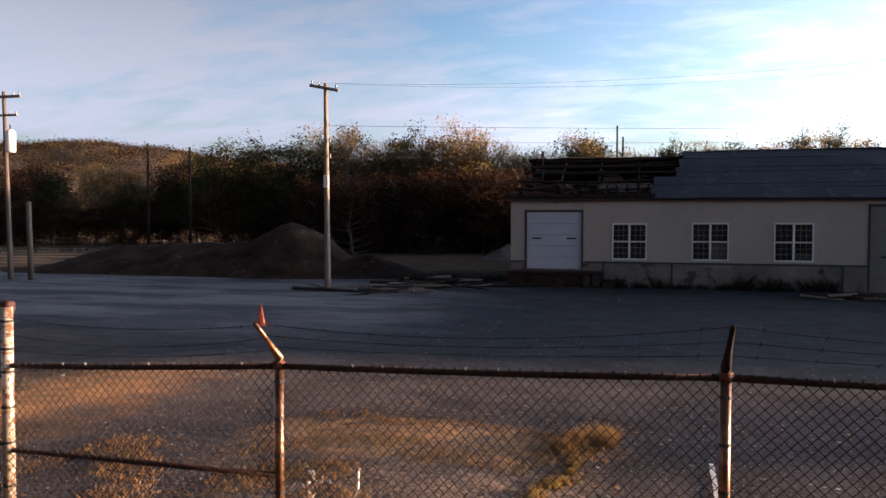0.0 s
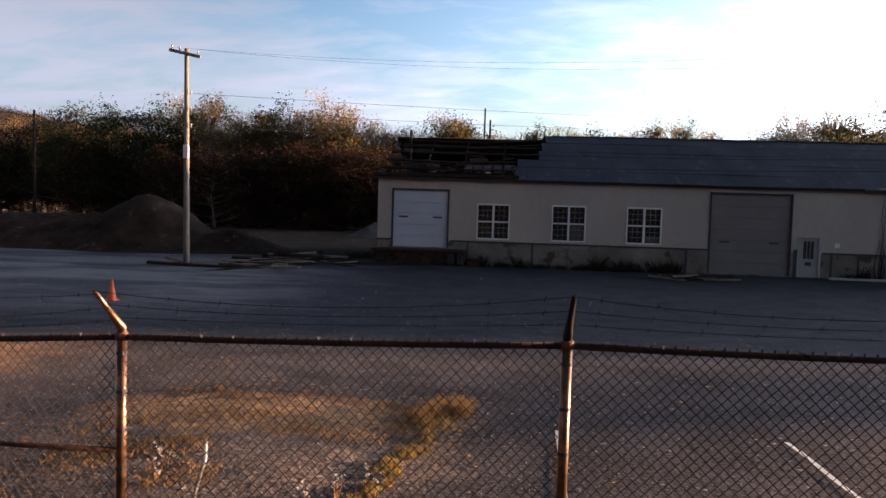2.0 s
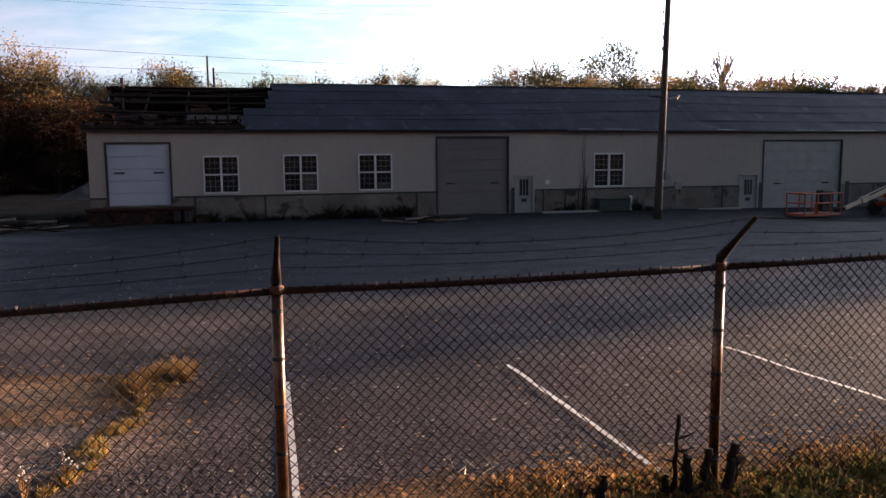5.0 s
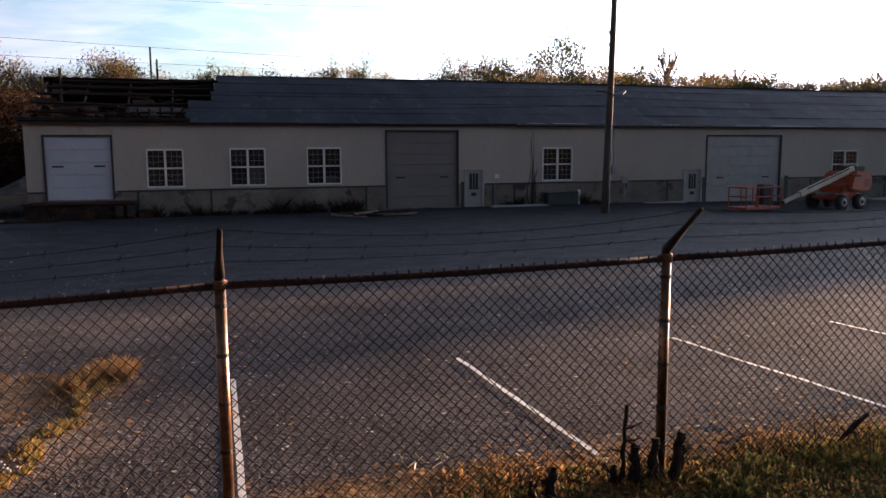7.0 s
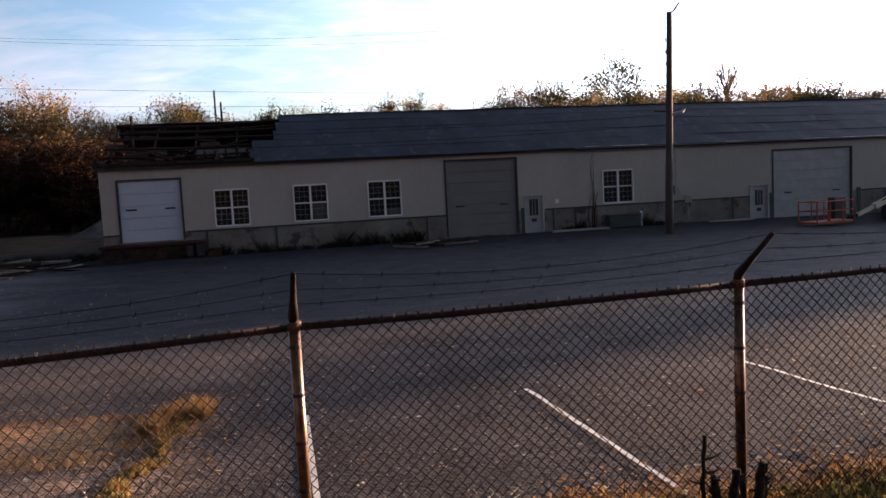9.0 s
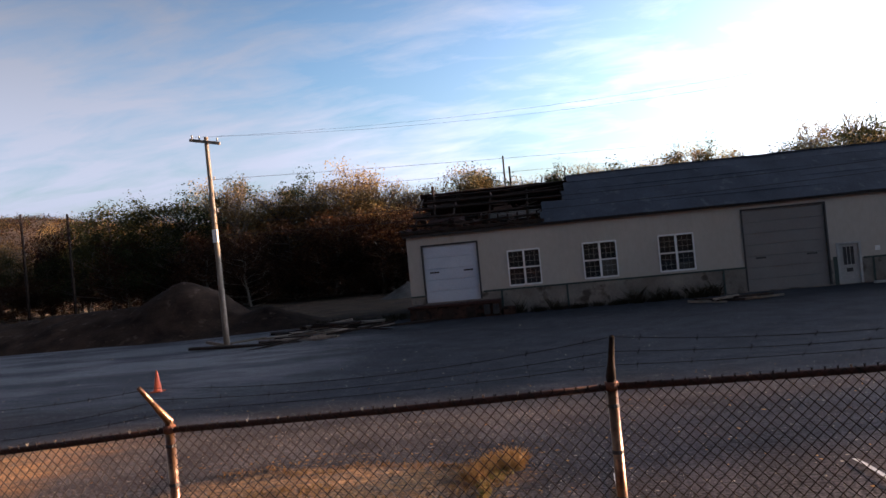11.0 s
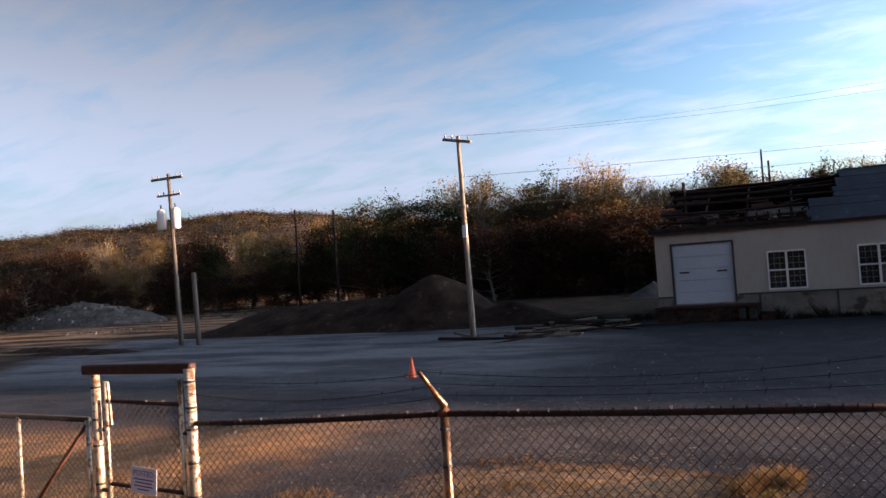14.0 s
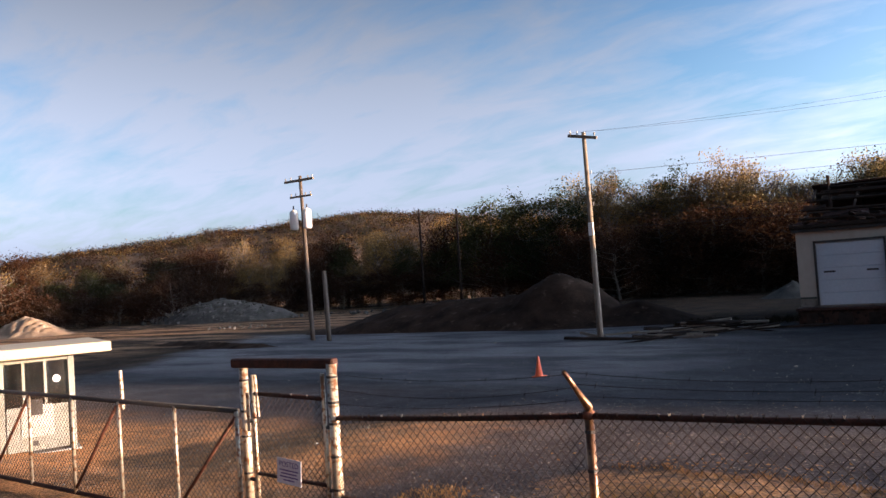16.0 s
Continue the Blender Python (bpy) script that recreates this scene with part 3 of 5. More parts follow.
for y in (44.2, 45.3, 46.4, 47.5, 48.5, RY, 50.5, 52.0, 53.5):
    x0 = WX0 - 0.1 + 0.13 * min(6.0, y - 43.2) + rnd.uniform(-0.15, 0.15)
    drop = 0.42 * smooth01((y - 47) / 2)
    x1 = 2.6 if y > 45.4 else 0.9
    part("purlin", tubed([(x0, y, roof_z(y) + 0.04 - drop), ((x0 + x1) / 2, y, roof_z(y) + rnd.uniform(-0.08, 0.03) - drop), (x1, y, roof_z(y) + 0.03 - 0.6 * drop)], 0.075, 4), CHAR, warehouse)
for k in range(16):
    x, y = rnd.uniform(WX0 + 0.2, 1.2), rnd.uniform(43.7, 48.0)
    a = rnd.uniform(-1.2, 1.2)
    L = rnd.uniform(0.5, 1.6)
    part("broken_batten", tubed([(x, y, roof_z(y) + 0.02), (x + L * math.sin(a), y + L * math.cos(a) * 0.7, roof_z(y + L * math.cos(a) * 0.7) + rnd.uniform(-0.3, 0.12))], 0.035, 4), CHAR if k % 4 else RAILRUST, warehouse)
for k in range(26):
    x = rnd.uniform(WX0 - 0.2, -3.0) if k < 17 else rnd.uniform(-3.0, 0.6)
    y = rnd.uniform(42.8, 44.3)
    part("roof_scrap", boxed(-0.2, -0.13, -0.012, 0.2, 0.13, 0.012), RAILRUST if k % 3 == 0 else CHAR, warehouse).matrix_basis = pose(x, y, roof_z(y) + 0.18 + 0.04 * (k % 3), rnd.uniform(10, 45), rnd.uniform(-20, 20), rnd.uniform(0, 180))
# what is left of the sheathing: rusty panels, short studs and a pale strip of bare board
for k in range(16):
    x, y = WX0 + 0.4 + 5.2 * rnd.random() ** 1.5, rnd.uniform(43.6, 47.6)
    w = rnd.uniform(0.25, 0.7)
    part("sheathing_scrap", boxed(-w, -0.28, -0.012, w, 0.28, 0.012), (SCORCHED, RAILRUST, SCORCHED, CHAR)[k % 4], warehouse).matrix_basis = pose(x, y, roof_z(y) - 0.22, math.degrees(math.atan2(RZ - EAVE, RY - WY)) + rnd.uniform(-12, 12), rnd.uniform(-8, 8), rnd.uniform(-14, 14))
for k in range(15):
    x = WX0 + 0.5 + 0.58 * k
    part("stud", boxed(x - 0.045, 46.3, 4.9, x + 0.045, 46.39, 5.75 + rnd.uniform(-0.1, 0.15)), SCORCHED, warehouse)
# pale board, coloured whiter for the sky and sun reaching through
part("pale_board", boxed(-2.6, 46.42, 5.32, 0.62, 46.45, 5.78), AGEDWHITE, warehouse, "bare board inside the burnt roof, whitened for daylight")
part("fallen_sheet", boxed(-0.9, -0.16, -0.012, 0.9, 0.16, 0.012), SCORCHED, warehouse).matrix_basis = pose(-4.2, 44.0, roof_z(44.0) + 0.05, 22, 3, 4)
for k in range(22):
    x = WX0 - 0.25 + 0.36 * k + rnd.uniform(-0.12, 0.12)
    part("eave_scrap", boxed(-0.16, -0.1, -0.014, 0.16, 0.1, 0.014), (SCORCHED, CHAR, SCORCHED)[k % 3], warehouse).matrix_basis = pose(x, 42.85 + rnd.uniform(0, 0.5), EAVE + 0.2 + rnd.uniform(0, 0.08), rnd.uniform(5, 50), rnd.uniform(-25, 25), rnd.uniform(0, 180))
for x, y, h in ((-6.1, 49.2, 8.0), (-5.7, 46.0, 6.6)):
    part("charred_post", tubed([(x, y, -0.2), (x, y, h)], [0.11, 0.09], 6), CHAR, warehouse)


def sectional_door(x0, x1, z0, z1, panels, mat, label):
    door = part("overhead_door", boxed(x0 + 0.02, WY + 0.1, z0, x1 - 0.02, WY + 0.13, z1 - 0.02), mat, warehouse, label)
    h = (z1 - z0 - 0.03) / panels
    for i in range(panels):
        part("door_section", boxed(x0 + 0.03, WY + 0.06, z0 + i * h + 0.008, x1 - 0.03, WY + 0.099, z0 + (i + 1) * h - 0.008, 0.012), mat, door)
    for fx in (0.19, 0.81):
        x, z = x0 + (x1 - x0) * fx, z0 + (z1 - z0) * (0.53 if panels < 7 else 0.40)
        part("pull_bar", boxed(x - 0.26, WY + 0.03, z - 0.045, x + 0.26, WY + 0.059, z + 0.045), DARK, door, "dark horizontal slot on the door")
    for a, b, c, d in ((x0 - 0.07, x0 + 0.02, z0, z1), (x1 - 0.02, x1 + 0.07, z0, z1), (x0 - 0.07, x1 + 0.07, z1 - 0.01, z1 + 0.09)):
        part("door_trim", boxed(a, WY - 0.04, c, b, WY + 0.058, d), DARK, door)


sectional_door(*DOORS["dock"], 5, DOORWHITE, "closed white sectional dock door")
sectional_door(*DOORS["tall"], 7, DOORGREY, "closed tall grey-beige overhead door")
sectional_door(*DOORS["wide"], 7, AGEDWHITE, "closed wide pale overhead door")


def twin_window(x0, x1, z0, z1, blind):
    win = part("window", boxed(x0 - 0.08, WY + 0.185, z0 - 0.05, x1 + 0.08, WY + 0.199, z1 + 0.05), CURTAIN, warehouse, "twin double-hung window, dark patterned curtain behind white frames")
    f = 0.07
    mid = (x0 + x1) / 2
    bars = [(x0, x0 + f, z0, z1), (x1 - f, x1, z0, z1), (mid - f * 0.8, mid + f * 0.8, z0, z1)]
    for a, b, c, d in bars:
        part("frame_upright", boxed(a, WY - 0.045, c, b, WY + 0.08, d, 0.008), TRIM, win)
    for za, zb in ((z0 - 0.02, z0 + f), (z1 - f, z1 + 0.02), ((z0 + z1) / 2 - 0.04, (z0 + z1) / 2 + 0.04)):
        for a, b in ((x0 + f, mid - f * 0.8), (mid + f * 0.8, x1 - f)):
            part("frame_rail", boxed(a, WY - 0.035, za, b, WY + 0.075, zb, 0.008), TRIM, win)
    zm = (z0 + z1) / 2
    for a, b in ((x0 + f, mid - f * 0.8), (mid + f * 0.8, x1 - f)):
        for c, d in ((z0 + f, zm - 0.04), (zm + 0.04, z1 - f)):
            pane = part("pane", boxed(a, WY + 0.03, c, b, WY + 0.036, d), GLASS, win)
            pane.visible_shadow = False
            for k in (1, 2):
                part("muntin", boxed(a + (b - a) * k / 3 - 0.006, WY + 0.037, c, a + (b - a) * k / 3 + 0.01, WY + 0.045, d), AGEDWHITE, pane)
            for k in (1, 2):
                zk = c + (d - c) * k / 3
                part("muntin", boxed(a, WY + 0.046, zk - 0.01, b, WY + 0.053, zk + 0.01), AGEDWHITE, pane)
    if blind:
        part("blind", boxed(mid + 0.08, WY + 0.06, z0 + 0.1, x1 - 0.1, WY + 0.07, z0 + (0.93 if blind > 1 else 0.45)), BLIND, win, "pale blind behind the lower pane")


for w, blind in zip(WINDOWS, (0, 2, 1, 0, 0)):
    twin_window(*w, blind)


def entry_door(x0, x1, z0, z1):
    door = part("entry_door", boxed(x0 + 0.1, WY + 0.06, z0, x1 - 0.1, WY + 0.11, z1 - 0.1), AGEDWHITE, warehouse, "white entry door with a small dark barred light")
    for a, b, c, d in ((x0 - 0.02, x0 + 0.1, z0, z1), (x1 - 0.1, x1 + 0.02, z0, z1), (x0 + 0.1, x1 - 0.1, z1 - 0.1, z1)):
        part("door_frame", boxed(a, WY - 0.05, c, b, WY + 0.12, d, 0.01), AGEDWHITE, door)
    m = (x0 + x1) / 2
    part("door_light", boxed(m - 0.27, WY + 0.045, z0 + 1.0, m + 0.27, WY + 0.059, z0 + 1.95), DARK, door)
    for k in (-0.09, 0.09):
        part("bar", boxed(m + k - 0.012, WY + 0.03, z0 + 1.0, m + k + 0.012, WY + 0.044, z0 + 1.95), AGEDWHITE, door)
    part("mail_slot", boxed(m - 0.16, WY + 0.04, z0 + 0.62, m + 0.16, WY + 0.058, z0 + 0.82), DARK, door)
    part("knob", tubed([(x1 - 0.2, WY + 0.0, z0 + 0.95), (x1 - 0.2, WY + 0.06, z0 + 0.95)], 0.035), METALBOX, door)


for e in ENTRIES:
    entry_door(*e)

part("notice_plate", boxed(17.75, WY - 0.02, 1.65, 18.0, WY - 0.002, 1.9), TRIM, warehouse)
for x, z0, z1, w in ((25.5, 1.78, 2.3, 0.32), (26.2, 1.2, 1.65, 0.44)):
    part("meter_box", boxed(x, WY - 0.2, z0, x + w, WY - 0.001 if z0 > BAND else WY - 0.08, z1, 0.015), METALBOX, warehouse)
part("conduit", tubed([(25.65, WY - 0.08, 2.3), (25.65, WY - 0.08, EAVE - 0.25)], 0.035), METALBOX, warehouse)
part("conduit", tubed([(26.4, WY - 0.12, 1.2), (26.45, WY - 0.12, 0.2)], 0.03), METALBOX, warehouse)
part("lean_pipe", tubed([(23.2, WY - 0.2, -0.2), (23.2, WY - 0.2, 0.9)], 0.09), TRIM, warehouse)
for x0, x1, z in ((17.2, 21.0, 0.16), (27.4, 30.4, 0.08), (45.4, 48.5, -0.1)):
    ob = link("wheel_stop", boxed(x0, WY - 1.0, z - 0.25, x1, WY - 0.75, z - 0.04, 0.03), AGEDWHITE)
    tagged(ob, "long white-painted timber stop lying along the wall", "wheel stop", "wheel stops")

# loading dock platform
dock = thing("loading_dock", pose(0, 0, 0), "low dark stained masonry loading dock under the white door", "loading dock")
part("deck", boxed(-7.2, 42.05, 0.74, -2.05, 43.16, 0.88, 0.03), RAILRUST, dock, "worn dark dock edge")
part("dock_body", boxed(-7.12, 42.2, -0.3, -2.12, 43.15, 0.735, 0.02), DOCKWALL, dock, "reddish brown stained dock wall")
# flat dark plates on the wall paint the shade of recesses
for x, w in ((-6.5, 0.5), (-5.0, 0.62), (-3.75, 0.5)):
    part("dock_recess_shade", boxed(x - w / 2, 42.17, 0.02, x + w / 2, 42.198, 0.6), CHAR, dock)
for x in (-2.85, -2.35):
    part("bumper", boxed(x - 0.17, 42.02, 0.12, x + 0.17, 42.198, 0.66, 0.04), RUBBER, dock)
part("step_block", boxed(-2.0, 42.3, -0.2, -1.3, 43.1, 0.42, 0.04), DOCKWALL, dock)


# ---- fence ----
def fence_y(x):
    return 5.167 - 0.0524 * x


def chain_link(name, x0, x1, za0, za1, zb0, zb1, parent, yoff=0.0, cell=0.079):
    """Woven diamond mesh from x0 to x1; the top runs from za1 to zb1, the bottom from za0 to zb0."""
    verts, faces = [], []
    n = max(3, int(round((x1 - x0) / cell * 1.0)))
    w = (x1 - x0) / n
    m = max(4, int(round((za1 - za0) / (cell / 2))))

    ends, end_faces = [], []

    def bar(a, b, r, verts=verts, faces=faces):
        d = (b - a).normalized()
        u = d.cross(Vector((0, 1, 0))).normalized() * r
        v = Vector((0, r, 0))
        k = len(verts)
        for p in (a, b):
            verts.extend((p + u, p - 0.5 * u + 0.87 * v, p - 0.5 * u - 0.87 * v))
        faces.extend(((k, k + 1, k + 4, k + 3), (k + 1, k + 2, k + 5, k + 4), (k + 2, k, k + 3, k + 5)))

    def at(c, j):
        f = c / n
        x = x0 + c * w
        b, t = za0 + (zb0 - za0) * f, za1 + (zb1 - za1) * f
        z = b + (t - b) * j / m
        bulge = 0.02 * noise.noise(Vector((x * 0.8, z * 1.2, 7)))
        return Vector((x, fence_y(x) + yoff + bulge, z))

    for c in range(n):
        for j in range(m):
            if j % 2 == 0:
                pairs = (((c + 0.5, j), (c, j + 1)), ((c + 0.5, j), (c + 1, j + 1)))
            else:
                pairs = (((c, j), (c + 0.5, j + 1)), ((c + 1, j), (c + 0.5, j + 1)))
            for (ca, ja), (cb, jb) in pairs:
                a, b = at(ca, ja), at(cb, jb)
                off = Vector((0, 0.003 if cb > ca else -0.003, 0))
                bar(a + off, b + off, 0.0036)
    # a few twisted ends get a pale metal, painting glints of sun
    for c in range(n + 1):
        a = at(c - 0.5 if 0 < c else 0, m)
        for s in (-1, 1):
            bar(a, a + Vector((s * 0.007, 0.004 * s, 0.024)), 0.0026, *((ends, end_faces) if c * 7 % 11 < 2 else (verts, faces)))
    me = bpy.data.meshes.new(name)
    me.from_pydata(verts, [], faces)
    me.materials.append(WIREMAT)
    ob = new(name, me)
    ob.parent = parent
    em = bpy.data.meshes.new("wire_end_glints")
    em.from_pydata(ends, [], end_faces)
    em.materials.append(GALV)
    eo = new("wire_end_glints", em)
    eo.parent = ob
    tagged(eo, "twisted wire ends, pale to read as sun glints", kind="stuff")
    return tagged(ob, "rusted woven chain-link mesh", kind="stuff")


fence = thing("chain_link_fence", pose(0, 0, 0), "rusty chain-link fence with bent barbed-wire arms along the lot", "fence")
POSTS = ((-2.62, 2.44), (0.60, 2.55), (3.65, 2.59), (6.7, 2.68), (9.7, 2.74))
ARM = Vector((0, -0.38, 0.31))


def base_at(x):
    return ground_z(x, fence_y(x))


for x, z in POSTS:
    y = fence_y(x)
    post = part("fence_post", tubed([(x, y, base_at(x) - 0.1), (x, y, z + 0.03)], 0.036, 12), POSTRUST, fence, "rust-flaked steel fence post", True)
    part("arm", tubed([(x, y, z + 0.02), (x, y, z + 0.07), tuple(Vector((x, y, z + 0.07)) + ARM * 0.5), tuple(Vector((x, y, z + 0.07)) + ARM)], [0.036, 0.034, 0.02, 0.016], 8), POSTRUST if x < -2 else CHAR, post, "bent barbed-wire arm", True)
    part("cap", tubed([(x, y, z - 0.02), (x, y, z + 0.035)], 0.045, 12), RUST, post, "", True)
    for f in (0.12, 0.32, 0.52, 0.72, 0.92):
        zz = base_at(x) + (z - base_at(x)) * f
        part("tie_band", tubed([(x, y, zz - 0.012), (x, y, zz + 0.012)], 0.0395, 10), DARK, post)
GX0, GX1 = -6.56, -5.27
chain = [(GX1, 2.29), *POSTS]
for (xa, za), (xb, zb) in zip(chain, chain[1:]):
    pts = [(xa + (xb - xa) * i / 6, fence_y(xa + (xb - xa) * i / 6), za + (zb - za) * i / 6 - 0.012 * math.sin(math.pi * i / 6)) for i in range(7)]
    part("top_rail", tubed(pts, 0.024, 8), RAILRUST, fence, "", True)
    chain_link("wire_mesh", xa + 0.04, xb - 0.04, base_at(xa) + 0.03, za + 0.01, base_at(xb) + 0.03, zb + 0.01, fence, -0.03)
    for i in range(1, 6):
        x, y, z = pts[i]
        part("rail_tie", tubed([(x, y, z - 0.004), (x + 0.012, y, z + 0.004)], 0.03, 8), WIREMAT, fence)
part("brace_rail", tubed([(GX1, fence_y(GX1), 1.55), (-2.6, fence_y(-2.6), 1.59)], 0.024, 8), RAILRUST, fence, "", True)


def barbed(pts, parent):
    bm = bmesh.new()
    tube(bm, pts, 0.0018, 4)
    for a, b in zip(pts, pts[1:]):
        a, b = Vector(a), Vector(b)
        n = max(1, int((b - a).length / 0.2))
        for i in range(n):
            p = a.lerp(b, (i + 0.5) / n)
            for d in (Vector((0.004, 0.01, 0.02)), Vector((0.008, -0.014, 0.016))):
                tube(bm, [p - d, p + d], 0.0014, 3, False)
    part("barbed_wire", bm, WIREMAT, parent)


for (xa, za), (xb, zb) in zip(POSTS, POSTS[1:]):
    for k, f in enumerate((0.3, 0.65, 1.0)):
        a = Vector((xa, fence_y(xa), za + 0.07)) + ARM * f
        b = Vector((xb, fence_y(xb), zb + 0.07)) + ARM * f
        barbed(sag(a, b, 0.03 + 0.03 * k, 9), fence)
for k, f in enumerate((0.3, 0.65, 1.0)):
    a = Vector((-2.6, fence_y(-2.6), 2.49)) + ARM * f
    barbed(sag((GX1, fence_y(GX1) - 0.05, 2.44 + 0.14 * k), a, 0.06 + 0.03 * (k == 1), 9), fence)

# walk-through gate
gate = thing("pedestrian_gate", pose(0, 0, 0), "narrow chain-link pedestrian gate between tall pale steel posts", "gate")
for x, r in ((GX0, 0.045), (GX1, 0.05)):
    y = fence_y(x)
    gp = part("gate_post", tubed([(x, y, base_at(x) - 0.1), (x, y, 2.80)], r, 14), GALV, gate, "pale rust-streaked steel gate post", True)
    for z in ((1.28, 1.66, 2.04, 2.30, 2.62) if x < -6 else (1.24, 1.62, 1.93, 2.24, 2.44, 2.68)):
        part("band", tubed([(x, y, z - 0.011), (x, y, z + 0.011)], r + 0.006, 12), DARK, gp)
part("header", boxed(GX0 - 0.1, fence_y(-5.8) - 0.05, 2.755, GX1 + 0.03, fence_y(-5.8) + 0.05, 2.85, 0.015), RAILRUST, gate, "flat rusty steel header beam")
for x, z1 in ((GX0 + 0.16, 2.68), (GX1 - 0.11, 2.71)):
    part("leaf_upright", tubed([(x, fence_y(x) - 0.02, base_at(x) + 0.06), (x, fence_y(x) - 0.02, z1)], 0.022, 10), GALV, gate, "", True)
for z in (2.49, 1.67, 1.08):
    part("leaf_rail", tubed([(GX0 + 0.16, fence_y(GX0) - 0.02, z), (GX1 - 0.11, fence_y(GX1) - 0.02, z - 0.02)], 0.021, 8), RAILRUST, gate, "", True)
chain_link("wire_mesh", GX0 + 0.17, GX1 - 0.12, 1.06, 2.49, 1.06, 2.48, gate, -0.03)
part("latch_plate", boxed(GX0 + 0.075, fence_y(GX0) - 0.06, 2.1, GX0 + 0.115, fence_y(GX0) - 0.045, 2.5, 0.004), GALV, gate)
part("latch_arm", tubed([(GX0 + 0.22, fence_y(GX0) - 0.05, 2.68), (GX0 + 0.25, fence_y(GX0) - 0.05, 2.26), (GX0 + 0.16, fence_y(GX0) - 0.05, 2.24)], 0.016, 8), GALV, gate)
for x in (GX0 + 0.02, GX1 - 0.04):
    for z in (2.2, 1.6):
        part("hinge", tubed([(x, fence_y(x), z), (x + 0.1 * (1 if x < -5.8 else -1), fence_y(x) - 0.02, z)], 0.02, 8), DARK, gate)
sign = thing("notice_sign", pose(-5.87, fence_y(-5.87) - 0.07, 1.745, 0, 4, -2.5), "white notice board lettered POSTED wired to the gate mesh", "sign")
part("board", boxed(-0.17, -0.004, -0.125, 0.17, 0.004, 0.125, 0.002), SIGNWHITE, sign)


def lettering(text, size, x, z, y, parent, mat):
    cu = bpy.data.curves.new("lettering", "FONT")
    cu.body, cu.size, cu.align_x, cu.extrude = text, size, "CENTER", 0.001
    tmp = bpy.data.objects.new("lettering", cu)
    me = bpy.data.meshes.new_from_object(tmp)
    bpy.data.objects.remove(tmp)
    me.materials.append(mat)
    ob = new("lettering", me)
    ob.parent = parent
    ob.matrix_basis = pose(x, y, z, 90, 0, 0)


lettering("POSTED", 0.075, 0, 0.045, -0.006, sign, SIGNINK)
for k, w in enumerate((0.26, 0.22, 0.25, 0.16)):
    part("text_bar", boxed(-w / 2, -0.0065, 0.005 - k * 0.032, w / 2, -0.0045, 0.017 - k * 0.032), SIGNINK, sign)

# rolling gate
rolling = thing("rolling_gate", pose(0, 0, 0), "long chain-link rolling gate with slim pale uprights and rusty braces", "gate")
RX0, RX1 = -13.7, -6.69


def roll_top(x):
    return 2.29 + (RX1 - x) * 0.008


# top rail coloured dark for the shade on a grey pipe
part("top_rail", tubed([(RX1, fence_y(RX1), roll_top(RX1)), (RX0, fence_y(RX0), roll_top(RX0))], 0.03, 8), DARK, rolling, "", True)
part("bottom_rail", tubed([(RX1, fence_y(RX1), 1.08), (RX0, fence_y(RX0), 1.08)], 0.03, 8), RAILRUST, rolling, "", True)
ups = [RX1, -7.79, -8.93, -10.04, -11.2, -12.4, RX0]
for x in ups:
    part("upright", tubed([(x, fence_y(x) - 0.02, 1.08), (x, fence_y(x) - 0.02, roll_top(x))], 0.023, 8), GALV, rolling, "", True)
for xa, xb in ((-7.79, RX1), (-9.99, -8.96), (-12.3, -11.2)):
    part("brace", tubed([(xa, fence_y(xa) - 0.03, 1.16), (xb, fence_y(xb) - 0.03, roll_top(xb) - 0.05)], 0.02, 8), RUST, rolling, "", True)
chain_link("wire_mesh", RX0, RX1, 1.09, roll_top(RX0), 1.09, roll_top(RX1), rolling, 0.03)
part("barb_post", tubed([(-8.92, fence_y(-8.84) + 0.04, roll_top(-8.84) - 0.1), (-8.94, fence_y(-8.8) + 0.04, 2.68)], 0.022, 8), GALV, rolling)


# ---- poles ----
def utility_pole(name, x, y, h, lean=(0, 0), r=0.15, label="", group="utility poles", mat=POLEWOOD):
    p = thing(name, pose(x, y, ground_z(x, y) - 0.05), label, "utility pole", group)
    part("shaft", tubed([(lean[0] * i / 6, lean[1] * i / 6, h * i / 6) for i in range(7)], [r * (1 - 0.06 * i) for i in range(7)], 12), mat, p, "", True)
    return p


def insulator(parent, x, y, z):
    part("insulator", tubed([(x, y, z), (x, y, z + 0.05), (x, y, z + 0.09), (x, y, z + 0.16), (x, y, z + 0.2)], [0.02, 0.045, 0.03, 0.045, 0.015], 8), METALBOX, parent)


pole_a = utility_pole("utility_pole", -15.53, 36.9, 10.6, (-0.1, 0), 0.16, "tall pale wooden utility pole with a short crossarm")
arm_a = part("crossarm", boxed(-0.95, -0.13, 10.25, 0.65, -0.02, 10.4, 0.01), POLEWOOD, pole_a)
arm_a.matrix_basis = pose(0, 0, 10.33, 0, 12, 0) @ pose(0, 0, -10.33)
for x, z in ((-0.8, 10.6), (-0.42, 10.52), (0.5, 10.33)):
    insulator(pole_a, x, -0.07, z - 0.03)
part("tag_box", boxed(-0.12, -0.27, 5.3, 0.14, -0.14, 5.95, 0.02), TRIM, pole_a, "small pale metal box strapped to the shaft")
for z in (6.8, 7.6, 8.4):
    insulator(pole_a, 0.17, -0.05, z)
pole_b = utility_pole("utility_pole", 21.3, 36.5, 11.3, (0.3, 0), 0.215, "dark tall wooden utility pole before the warehouse", mat=DARKWOOD)
